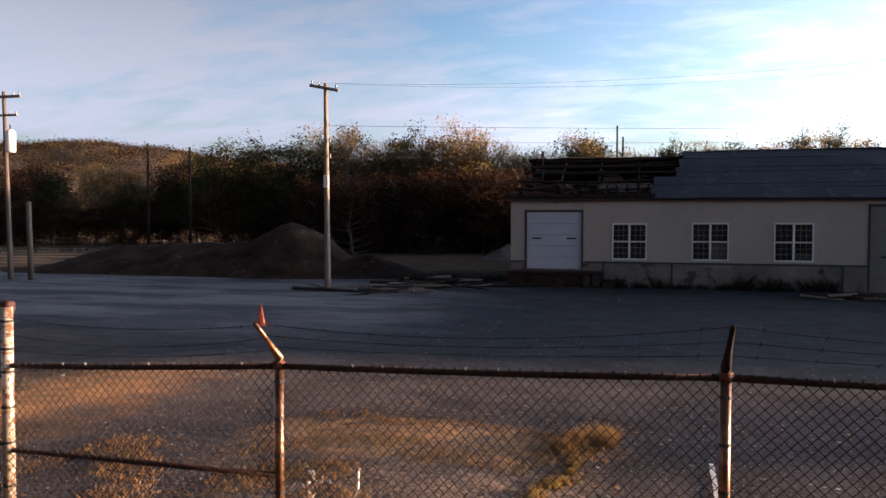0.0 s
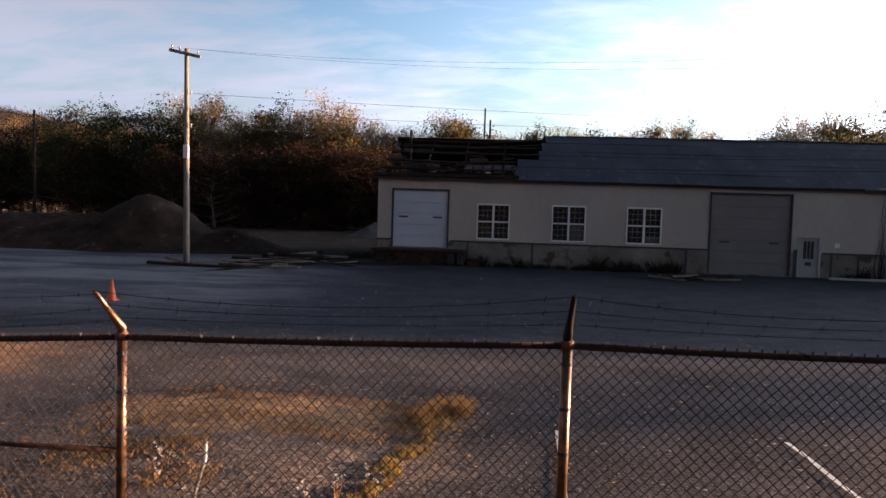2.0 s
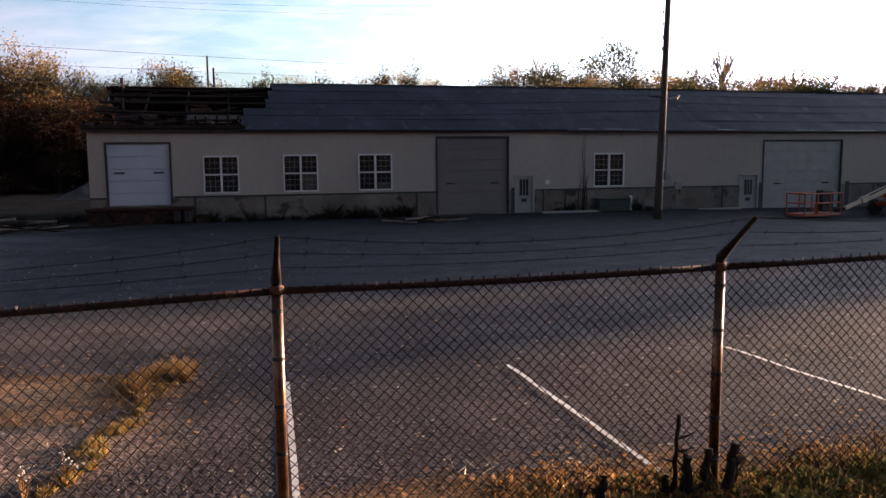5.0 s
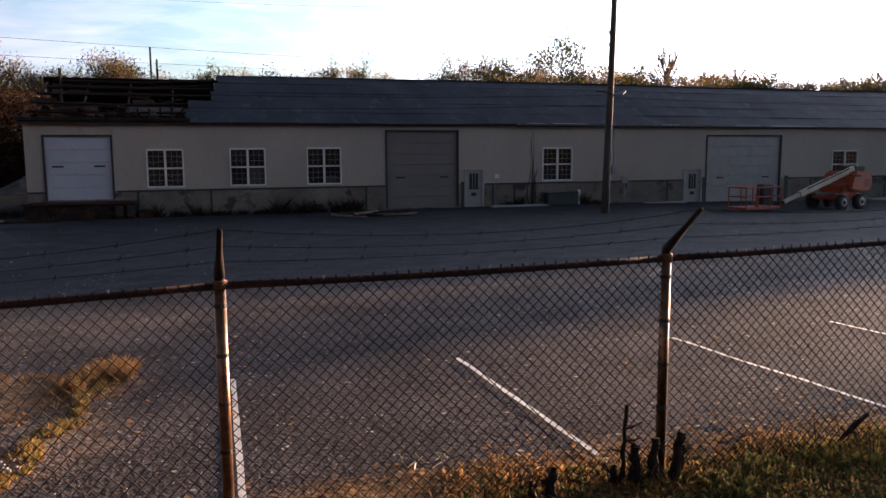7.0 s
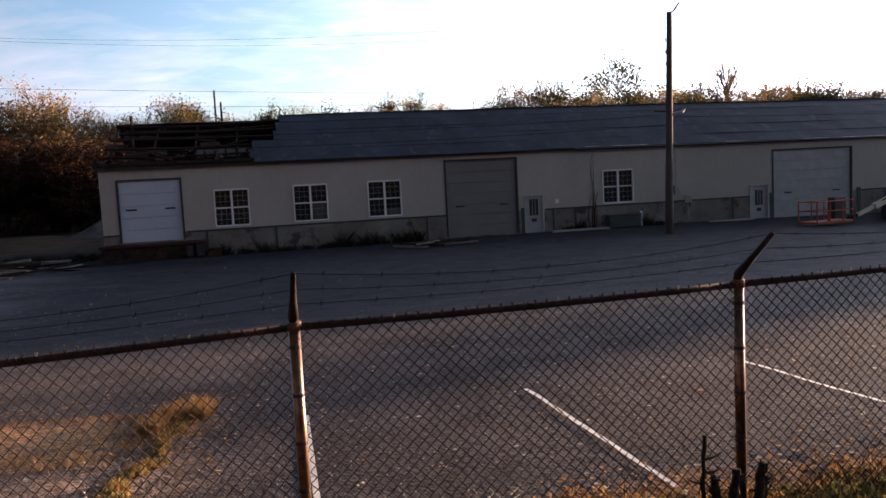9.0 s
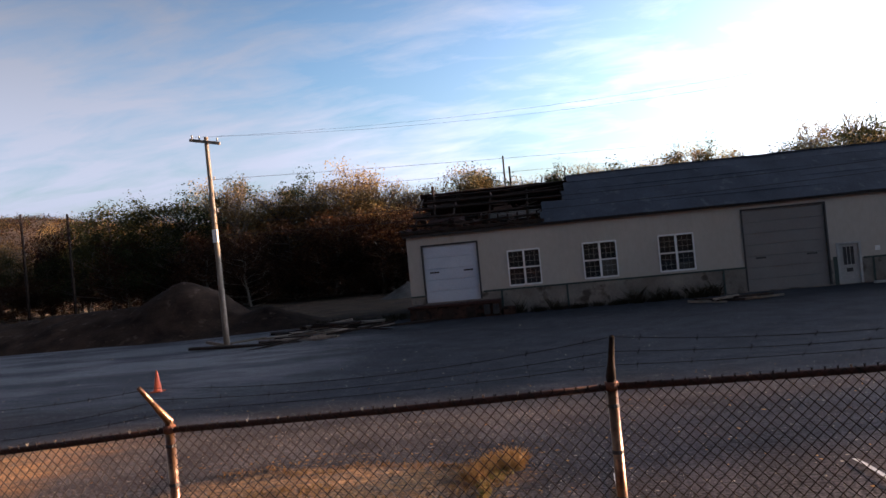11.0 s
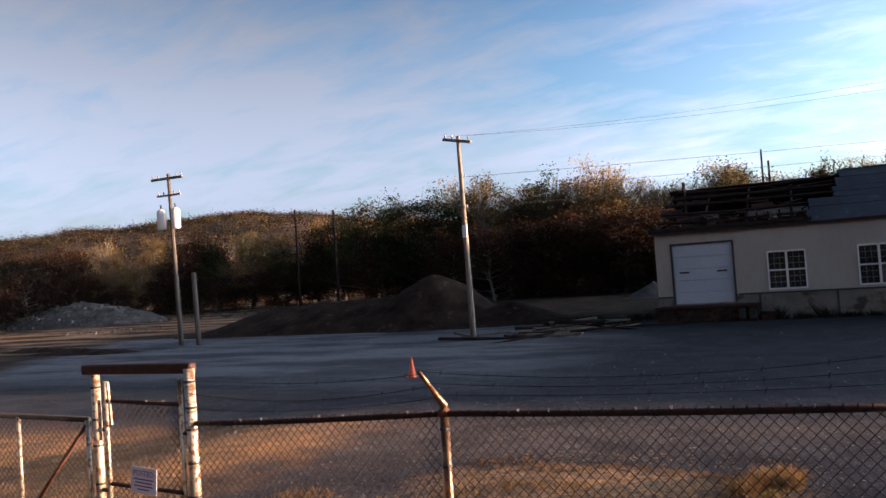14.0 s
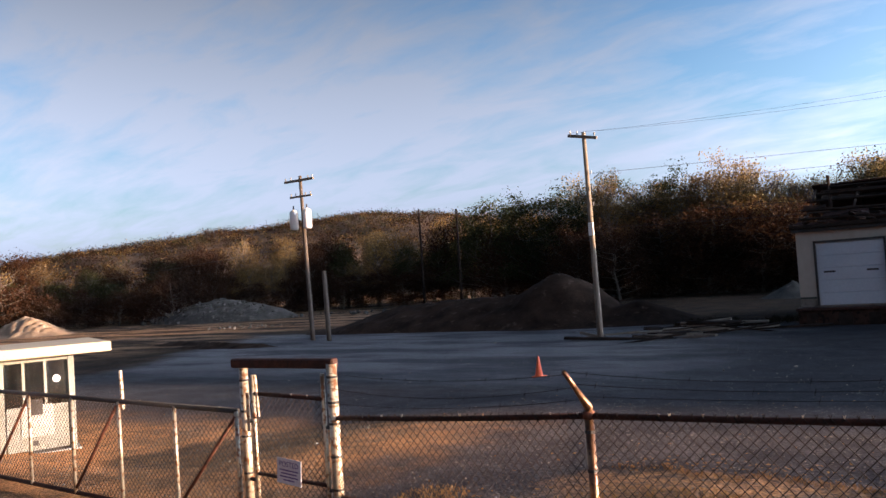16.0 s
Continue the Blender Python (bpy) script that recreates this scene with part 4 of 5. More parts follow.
part("bracket_arm", tubed([(0.25, -0.1, 11.2), (0.5, -0.1, 11.35), (0.8, -0.1, 11.75)], 0.05, 6), DARK, pole_b)
part("lamp_bracket", tubed([(0.1, -0.15, 6.3), (-0.75, -0.15, 6.35)], 0.05, 6), DARK, pole_b)
part("lamp_head", tubed([(0.15, -0.2, 6.15), (0.75, -0.2, 6.25), (0.95, -0.2, 6.4)], [0.06, 0.11, 0.05], 8), METALBOX, pole_b, "grey floodlight head")
for z in (8.6, 9.2, 9.8, 10.4):
    insulator(pole_b, -0.05, -0.15, z)
pole_c = utility_pole("utility_pole", -37.25, 39.15, 11.4, (-0.3, 0), 0.17, "wooden utility pole carrying two pale transformer cans", mat=DARKWOOD)
part("crossarm", boxed(-1.7, -0.16, 11.0, 1.0, -0.02, 11.16, 0.01), POLEWOOD, pole_c)
part("lower_arm", boxed(-1.25, -0.16, 9.9, 0.75, -0.02, 10.02, 0.01), POLEWOOD, pole_c)
for x in (-1.6, -1.1, 0.5, 0.9):
    insulator(pole_c, x, -0.08, 11.16)
for x in (-1.15, -0.7, 0.2, 0.65):
    insulator(pole_c, x, -0.08, 10.02)
for x in (-0.85, 0.38):
    can = part("transformer", tubed([(x, -0.25, 7.7), (x, -0.25, 7.75), (x, -0.25, 8.9), (x, -0.25, 9.0), (x, -0.25, 9.1)], [0.22, 0.29, 0.29, 0.22, 0.05], 14), TRIM, pole_c, "pale grey transformer can", True)
    part("bushing", tubed([(x, -0.25, 9.05), (x, -0.25, 9.35)], 0.05, 6), DARK, can)
stub = thing("stub_pole", pose(-35.28, 38.6, ground_z(-35.28, 38.6) - 0.05), "short cut-off dark wooden pole beside the transformer pole", "pole")
part("shaft", tubed([(0, 0, 0), (-0.1, 0, 4.7)], [0.17, 0.15], 10), DARKWOOD, stub, "", True)
for x, y, h in ((-54.0, 85, 12.6), (-62.0, 88, 13.6), (-3.8, 120, 18), (-2.7, 110, 15.3), (76, 120, 18.4)):
    far_pole = utility_pole("far_pole", x, y, h, (0, 0), 0.2, "dark bare wooden pole standing among the trees", "far poles", CHAR)

wires = thing("overhead_wires", pose(0, 0, 0), "thin dark overhead power lines strung between the poles", "power lines", kind="stuff")
LINES = []
for dx, dz in ((-0.8, 10.6), (0.5, 10.5)):
    LINES.append(((-15.53 + dx, 36.83, dz), (21.6, 36.4, 11.4 - 0.5 * (dx > 0)), 0.9, 0.0045))
for k, z in enumerate((6.8, 7.6, 8.4)):
    LINES.append(((-15.5, 36.9, z), (-60.0, 110, z + 3.5), 1.5, 0.0065))
    LINES.append(((-15.5, 36.9, z), (120.0, 150, 20.5 + 1.6 * k), 2.0, 0.01))
LINES.append(((-37.4, 39.1, 6.6), (-160, 75, 8.4), 1.2, 0.012))
LINES.append(((21.4, 36.4, 9.9), (70, 36.5, 9.5), 0.8, 0.008))
LINES.append(((21.2, 36.4, 6.1), (-15.5, 36.8, 6.2), 0.35, 0.011))
LINES.append(((21.2, 36.4, 5.6), (-15.5, 36.8, 5.6), 0.35, 0.011))
LINES.append(((21.2, 36.4, 6.0), (70, 36.5, 6.4), 0.4, 0.012))
for a, b, d, r in LINES:
    part("wire", tubed(sag(a, b, d, 20), r, 4), CABLE, wires)

stump = thing("dead_stump", pose(3.5, fence_y(3.5) - 0.06, base_at(3.5)), "charred dead shrub stems round the fence post", "stump")
sg = random.Random(12)


def knotty_stem(dx, dy, h, r, lean, twigs):
    """A burnt stem with swellings and broken side twigs."""
    n = 7
    pts = [(dx + lean * h * i / n + sg.gauss(0, 0.007), dy + sg.gauss(0, 0.007), -0.03 + h * i / n) for i in range(n + 1)]
    part("stem", tubed(pts, [r * sg.uniform(0.7, 1.25) * (1.35 - 0.6 * i / n) for i in range(n)] + [r * 0.9], 7), CHAR, stump)
    for k in range(twigs):
        q = Vector(pts[3 + k % (n - 2)])
        d = Vector((sg.choice((-1, 1)) * sg.uniform(0.04, 0.11), sg.gauss(0, 0.03), sg.uniform(0.02, 0.1)))
        part("twig", tubed([q, q + d * 0.6 + Vector((0, 0, -0.01)), q + d], [0.011, 0.007, 0.003], 5), CHAR, stump)


for spec in ((-0.2, 0.0, 0.6, 0.017, 0.05, 3), (-0.26, 0.02, 0.16, 0.03, 0.1, 2), (-0.1, -0.02, 0.3, 0.04, -0.05, 5), (0.04, -0.03, 0.34, 0.035, 0.05, 4), (0.2, -0.03, 0.36, 0.036, 0.2, 6), (0.28, 0.0, 0.25, 0.026, 0.1, 4), (-0.78, -0.05, 0.24, 0.032, 0.05, 3), (-0.9, 0.0, 0.14, 0.02, -0.1, 2)):
    knotty_stem(*spec)
stake = thing("survey_stake", pose(-2.0, 5.32, base_at(-2.0)), "thin bent marker stake with a pale top", "stake")
part("rod", tubed([(-0.1, 0, -0.05), (-0.06, 0, 0.3), (0.0, 0, 0.52)], 0.011, 6), PLANK, stake)
part("tip", tubed([(0.0, 0, 0.51), (0.01, 0, 0.57), (0.015, 0, 0.70)], [0.016, 0.02, 0.015], 8), AGEDWHITE, stake, "pale plastic top")
log = link("fallen_branch", tubed([(5.3, 4.95, 1.05), (5.4, 4.97, 1.1), (5.5, 4.98, 1.16), (5.62, 5.0, 1.21)], [0.012, 0.02, 0.022, 0.017], 8), CHAR)
tagged(log, "short dead branch resting in the weeds by the fence", "branch")

vine = thing("dead_vine", pose(20.1, WY - 0.03, 0.0), "dead dark vine climbing the warehouse siding", "vine")
vg = random.Random(9)
for k in range(6):
    x, pts = vg.uniform(-0.2, 0.2), []
    for i in range(8):
        pts.append((x, -0.02 - 0.01 * (i % 2), 0.0 + (2.2 + 2.3 * (k < 2)) * i / 7))
        x += vg.gauss(0.02, 0.06)
    part("vine_stem", tubed(pts, [0.028 - 0.003 * i for i in range(8)], 5), CHAR, vine)
bin_ = thing("dump_bin", pose(21.7, WY - 0.75, ground_z(21.7, WY - 0.75)), "low dark green metal bin standing under the window", "bin")
part("body", boxed(-1.0, -0.35, 0.04, 1.0, 0.35, 0.72, 0.03), GREEN, bin_)
part("rim", boxed(-1.04, -0.39, 0.725, 1.04, 0.39, 0.79, 0.015), GREEN, bin_)
for x in (-0.8, 0.8):
    part("skid", boxed(x - 0.06, -0.34, 0.0, x + 0.06, 0.34, 0.038), DARK, bin_)


# ---- mounds, debris, cone ----
def heap(name, cx, cy, rx, ry, h, mat, label, bumps=0.12, seed=0, peak=1.15, nx=60, ny=40, skew=0.0, category="mound"):
    bm = bmesh.new()
    grid = []
    for j in range(ny + 1):
        row = []
        for i in range(nx + 1):
            u, v = 2 * i / nx - 1, 2 * j / ny - 1
            x, y = cx + u * rx, cy + v * ry
            us = u - skew
            us = us / (1 - skew) if us > 0 else us / (1 + skew)
            d = math.hypot(us, v)
            z = h * max(0.0, 1 - d) ** peak
            if d < 1:
                z += h * bumps * (noise.noise(Vector((x * 0.5, y * 0.5, seed))) + 0.6 * noise.noise(Vector((x * 1.4, y * 1.4, seed + 9)))) * min(1, 3 * (1 - d))
            row.append(bm.verts.new((x, y, ground_z(x, y) - 0.06 + max(z, 0))))
        grid.append(row)
    for j in range(ny):
        for i in range(nx):
            bm.faces.new((grid[j][i], grid[j][i + 1], grid[j + 1][i + 1], grid[j + 1][i]))
    ob = link(name, bm, mat, smooth=True)
    return tagged(ob, label, category)


def long_mound():
    """The long dark soil bank with its pale gravel cone at the near end."""
    bm = bmesh.new()
    nx, ny = 130, 44
    grid = []
    for j in range(ny + 1):
        row = []
        for i in range(nx + 1):
            x, y = -45 + 32 * i / nx, 42.0 + 17 * j / ny
            mid = 48.5
            d = min(1.0, math.hypot((x + 23.2) / 6.6, (y - 49.0) / 6.2))
            cone = 3.45 * (0.75 * 0.5 * (1 + math.cos(math.pi * d)) + 0.25 * (1 - d))
            small = 1.5 * max(0, 1 - math.hypot((x + 17.6) / 4.2, (y - 48.5) / 4.0))
            length = smooth01((x + 45) / 9) * smooth01((-17 - x) / 6)
            bank = 2.15 * length * max(0, 1 - abs(y - mid) / 5.0) ** 0.8 * (0.75 + 0.25 * smooth01((x + 42) / 15))
            z = max(cone, small, bank)
            if z > 0.02:
                z += (0.16 * noise.noise(Vector((x * 0.7, y * 0.7, 1))) + 0.10 * noise.noise(Vector((x * 2, y * 2, 2)))) * min(1, z)
            row.append(bm.verts.new((x, y, ground_z(x, y) - 0.05 + max(0, z))))
        grid.append(row)
    for j in range(ny):
        for i in range(nx):
            bm.faces.new((grid[j][i], grid[j][i + 1], grid[j + 1][i + 1], grid[j + 1][i]))
    tagged(link("soil_mound", bm, SOIL, smooth=True), "long bank of dark soil ending in a gravelly cone", "mound")


long_mound()
heap("soil_ridge", -41.5, 35.2, 5.5, 1.5, 0.5, SOIL, "low ridge of dark spilled soil at the lot edge", seed=14, bumps=0.35)
heap("soil_ridge", -49.0, 37.5, 4.5, 1.3, 0.4, SOIL, "low ridge of dark spilled soil at the lot edge", seed=15, bumps=0.35)
heap("gravel_mound", -12.2, 72, 2.9, 2.6, 1.5, RUBBLE, "small heap of grey-tan gravel at the field edge", seed=3)
heap("sand_mound", -98, 53, 6.5, 5, 2.9, SAND, "pointed heap of tan sand catching the low sun", seed=5, skew=-0.25, bumps=0.16)
heap("rubble_mound", -87, 74, 13, 7, 3.0, RUBBLE, "long heap of broken pale concrete rubble", seed=8, bumps=0.12, peak=0.6, nx=140, ny=80)


def rock_mesh(seed, r):
    bm = bmesh.new()
    bmesh.ops.create_icosphere(bm, subdivisions=1, radius=r)
    g = random.Random(seed)
    for v in bm.verts:
        v.co *= g.uniform(0.6, 1.15)
        v.co.z *= 0.65
    me = bpy.data.meshes.new("rubble_block")
    bm.to_mesh(me)
    bm.free()
    me.materials.append(RUBBLE)
    return me


rocks = [rock_mesh(s, 1.0) for s in range(5)]
g = random.Random(11)
for k in range(280):
    if k >= 120:
        x, y, s = g.uniform(-98, -76), g.uniform(67.5, 75), g.uniform(0.15, 0.55)
        z = 3.0 * max(0.0, 1 - math.hypot((x + 87) / 13, (y - 74) / 7)) ** 0.6 - 0.05
        if z <= 0.15:
            continue
    elif k < 60:
        x, y, s = g.uniform(-98, -76), g.uniform(67, 73), g.uniform(0.15, 0.5)
        z = 0.2 + 1.8 * max(0, (y - 67) / 6) * max(0.2, 1 - abs(x + 87) / 13)
    elif k < 85:
        x, y, s = g.uniform(-66, -56), g.uniform(53, 58), g.uniform(0.06, 0.24)
        z = 0.1
    else:
        x, y, s = g.uniform(-75, -42), g.uniform(72, 80), g.uniform(0.12, 0.4)
        z = 0.2
    ob = new("rubble_block", rocks[k % 5])
    ob.matrix_basis = pose(x, y, ground_z(x, y) + z, g.uniform(0, 90), g.uniform(0, 40), g.uniform(0, 360)) @ Matrix.Scale(s, 4)
    tagged(ob, "broken block of pale concrete rubble", "rubble", "rubble blocks")

cone = thing("traffic_cone", pose(-12.45, 23.8, ground_z(-12.45, 23.8)), "orange plastic traffic cone standing alone on the lot", "traffic cone")
part("base", boxed(-0.19, -0.19, 0.0, 0.19, 0.19, 0.035, 0.012), ORANGE, cone)
part("body", tubed([(0, 0, 0.035), (0, 0, 0.06), (0.01, 0, 0.66), (0.01, 0, 0.70)], [0.15, 0.135, 0.03, 0.022], 16), ORANGE, cone, "", True)


def plank(x, y, z, L, w, t, rz, ry=0.0, rx=0.0, mat=None):
    ob = link("plank", boxed(-L / 2, -w / 2, 0, L / 2, w / 2, t, 0.008), mat or PLANK)
    ob.matrix_basis = pose(x, y, z, rx, ry, rz)
    return tagged(ob, "loose weathered timber lying on the debris heap", "plank", "debris timbers")


g = random.Random(21)
for k in range(34):
    x, y = -11.8 + g.gauss(0, 1.7), 39.8 + g.gauss(0, 2.2)
    L = g.uniform(1.5, 4.6)
    plank(x, y, ground_z(x, y) + 0.02 + 0.6 * g.random() * max(0, 1 - math.hypot((x + 11.4) / 3, (y - 40) / 3)), L, g.uniform(0.1, 0.3), g.uniform(0.05, 0.14), g.gauss(5, 24), g.uniform(-7, 7), g.uniform(-12, 12), (PLANK, CHAR, CHAR, POLEWOOD)[k % 4])
for k in range(7):
    x = 8.1 + 0.42 * k
    plank(x, 38.9 + 0.3 * math.sin(k * 2.1), ground_z(x, 38.9) + 0.03 + 0.08 * (k % 3), g.uniform(1.2, 2.3), 0.25, 0.09, g.uniform(-25, 25), g.uniform(-6, 6), 0, (PLANK, CHAR)[k % 2])


# ---- boom lift ----
lift = thing("boom_lift", pose(36.0, 36.2, 0, 0, 0, 8) @ pose(-37.0, -36.2, 0), "orange boom lift with cream boom and caged platform, parked", "boom lift")
LZ = ground_z(37, 36.2) - 0.02
O = Vector((37.0, 36.2, LZ))


def lb(name, a, b, mat, bevel=0.05, parent=None, label=""):
    return part(name, boxed(*(O + Vector(a)), *(O + Vector(b)), bevel), mat, parent or lift, label)


def profile(name, pts, y0, y1, mat, bevel=0.06, label=""):
    """A side profile drawn in x and z, given width in y, with eased edges."""
    bm = bmesh.new()
    rows = [[bm.verts.new(O + Vector((x, y, z))) for x, z in pts] for y in (y0, y1)]
    bm.faces.new(rows[0])
    bm.faces.new(rows[1][::-1])
    n = len(pts)
    for i in range(n):
        bm.faces.new((rows[0][(i + 1) % n], rows[0][i], rows[1][i], rows[1][(i + 1) % n]))
    bmesh.ops.recalc_face_normals(bm, faces=bm.faces[:])
    bmesh.ops.bevel(bm, geom=bm.edges[:], offset=bevel, segments=2, affect="EDGES")
    return part(name, bm, mat, lift, label)


profile("chassis", ((-0.62, 0.55), (1.38, 0.55), (1.5, 0.72), (1.46, 0.95), (-0.7, 0.95), (-0.74, 0.72)), -0.8, 0.8, MACHINE)
profile("turret", ((-0.14, 0.96), (1.64, 0.96), (1.7, 1.3), (0.65, 1.55), (-0.2, 1.4)), -0.75, 0.75, MACHINE)
hood = profile("counterweight", ((0.3, 1.15), (0.7, 1.05), (1.85, 1.05), (2.12, 1.25), (2.15, 1.75), (2.0, 2.12), (0.85, 2.22), (0.45, 1.95)), -1.0, 1.0, MACHINE, 0.09, "rounded orange counterweight hood")
profile("engine_cover", ((1.06, 2.18), (1.94, 2.16), (2.0, 2.42), (1.79, 2.5), (1.42, 2.44), (1.12, 2.46)), -0.6, 0.6, DARK, 0.04)
for k in range(4):
    lb("vent_slot", (1.4, -1.012, 1.35 + 0.11 * k), (1.9, -1.001, 1.39 + 0.11 * k), DARK, 0, hood)
lb("side_stripe", (0.55, -1.008, 1.88), (1.1, -1.001, 2.0), DARK, 0, hood)
for x, y in ((-0.4, -0.95), (1.13, -0.95), (-0.4, 0.95), (1.13, 0.95)):
    c = O + Vector((x, y, 0.46))
    s = 0.17 * (1 if y > 0 else -1)
    wheel = part("wheel", tubed([tuple(c - Vector((0, s, 0))), tuple(c - Vector((0, s * 0.8, 0))), tuple(c + Vector((0, s * 0.8, 0))), tuple(c + Vector((0, s, 0)))], [0.38, 0.46, 0.46, 0.38], 24), RUBBER, lift, "", True)
    rim = part("rim", tubed([tuple(c + Vector((0, s * 1.01, 0))), tuple(c + Vector((0, s * 1.12, 0)))], [0.25, 0.21], 16), METALBOX, wheel)
    part("hub", tubed([tuple(c + Vector((0, s * 1.121, 0))), tuple(c + Vector((0, s * 1.5, 0)))], [0.1, 0.07], 10), DARK, wheel)
    part("axle", tubed([tuple(c - Vector((0, s * 1.01, 0))), tuple(c - Vector((0, s * 2.2, 0)))], 0.09, 8), DARK, wheel)


def beam(name, a, b, w, h, mat):
    a, b = O + Vector(a), O + Vector(b)
    d = b - a
    ob = part(name, boxed(0, -w / 2, -h / 2, d.length, w / 2, h / 2, 0.02), mat, lift)
    ob.matrix_basis = Matrix.Translation(a) @ d.to_track_quat("X", "Z").to_matrix().to_4x4()


beam("boom", (1.1, -0.45, 2.32), (-3.4, -0.55, 0.98), 0.26, 0.30, CREAM)
beam("boom_tip", (-3.4, -0.55, 0.98), (-4.6, -0.55, 0.6), 0.18, 0.2, CREAM)
beam("jib", (-4.55, -0.55, 0.6), (-5.05, -0.3, 0.5), 0.14, 0.16, DARK)
beam("hose_tray", (0.6, -0.62, 2.36), (-3.0, -0.72, 1.28), 0.05, 0.08, DARK)
beam("lift_cylinder", (0.2, -0.55, 1.0), (-2.2, -0.55, 0.95), 0.14, 0.14, DARK)
plat = lb("platform", (-7.6, -0.7, 0.28), (-5.0, 0.5, 0.4), MACHINE, 0.02, None, "orange caged work platform")
for z in (0.95, 1.45):
    for a, b in (((-7.6, -0.7), (-5.0, -0.7)), ((-7.6, 0.5), (-5.0, 0.5)), ((-7.6, -0.7), (-7.6, 0.5)), ((-5.0, -0.7), (-5.0, 0.5))):
        part("guard_rail", tubed([tuple(O + Vector((*a, z))), tuple(O + Vector((*b, z)))], 0.035, 6), MACHINE, plat)
for x in (-7.6, -6.7, -5.8, -5.0):
    for y in (-0.7, 0.5):
        part("guard_post", tubed([tuple(O + Vector((x, y, 0.4))), tuple(O + Vector((x, y, 1.45)))], 0.035, 6), MACHINE, plat)
lb("control_box", (-6.3, -0.62, 0.5), (-5.45, -0.15, 1.62), DARK, 0.05, plat, "black control console")
lb("mesh_panel", (-6.85, -0.66, 0.41), (-6.7, -0.64, 0.92), MACHINE, 0, plat)

# ---- gate hut ----
HZ = ground_z(-15.9, 9.0)
hut = thing("gatehouse", pose(-15.9, 9.2, HZ, 0, 0, 66), "small flat-roofed guard booth with a worn white door", "guard booth")
# local frame: +x along the right-hand wall's outside, the door side faces -y
# this wall's shade is painted in with a darker wood
part("side_wall", boxed(-2.3, 0.06, 0, -1.42, 0.14, 2.0), DARKWOOD, hut, "brown boarded wall darkened for shade")
# full-height dark rear and left walls stand in for the shaded interior
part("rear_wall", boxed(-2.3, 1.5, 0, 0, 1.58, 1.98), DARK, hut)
part("right_wall", boxed(-0.08, 0.0, 0, 0, 1.5, 0.95), HUTWALL, hut)
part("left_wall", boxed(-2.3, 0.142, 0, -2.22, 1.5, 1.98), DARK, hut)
for x in (-1.4, -0.1):
    part("corner_post", boxed(x, -0.03, 0, x + 0.12, 0.1, 2.0, 0.01), HUTWALL, hut)
part("lintel", boxed(-1.28, -0.03, 1.88, -0.1, 0.09, 2.0), HUTWALL, hut)
door = part("booth_door", boxed(-1.26, 0.0, 0.08, -0.12, 0.06, 0.98, 0.01), HUTWALL, hut, "worn half-glazed white door")
part("door_panel", boxed(-1.0, -0.02, 0.36, -0.4, -0.001, 1.0, 0.005), AGEDWHITE, door, "white notice panel")
part("dark_notice", boxed(-0.86, -0.04, 0.8, -0.6, -0.021, 1.12), DARK, door)
part("round_sticker", tubed([(-0.32, -0.02, 1.5), (-0.32, -0.01, 1.5)], 0.075, 14), SIGNWHITE, door)
part("door_glass", boxed(-1.26, 0.02, 0.98, -0.12, 0.03, 1.88), GLASS, door)
for x in (-0.95, -0.55):
    part("glazing_bar", boxed(x, 0.0, 1.0, x + 0.05, 0.06, 1.88), HUTWALL, door)
part("vent_hole", boxed(-0.8, -0.01, 0.18, -0.7, -0.002, 0.28), DARK, door)
part("side_glass", boxed(-0.05, 0.1, 0.95, -0.04, 1.5, 2.0), GLASS, hut)
part("floor_slab", boxed(-2.4, -0.1, -0.1, 0.1, 1.7, 0.03), CONCRETE, hut)
part("inner_desk", boxed(-2.2, 0.9, 0.7, -0.1, 1.48, 0.75), PLANK, hut)
part("roof_slab", boxed(-3.1, -0.75, 2.0, 0.65, 2.2, 2.2, 0.02), CREAM, hut, "thick cream flat roof slab with wide eaves")
truck = thing("parked_truck", pose(-118, 58, ground_z(-118, 58)), "small pale flatbed truck parked far off on the dirt", "truck")
part("cab", boxed(-1.0, -1.1, 0.8, 1.2, 1.1, 3.0, 0.2), TRIM, truck)
part("bed", boxed(-5.5, -1.15, 0.9, -1.05, 1.15, 1.9, 0.05), TRIM, truck)
part("windscreen", boxed(1.14, -0.9, 1.9, 1.23, 0.9, 2.7, 0.02), DARK, truck)
for x in (-4.4, 0.4):
    for y in (-1.0, 1.0):
        part("wheel", tubed([(x, y - 0.15, 0.5), (x, y + 0.15, 0.5)], 0.5, 14), RUBBER, truck)


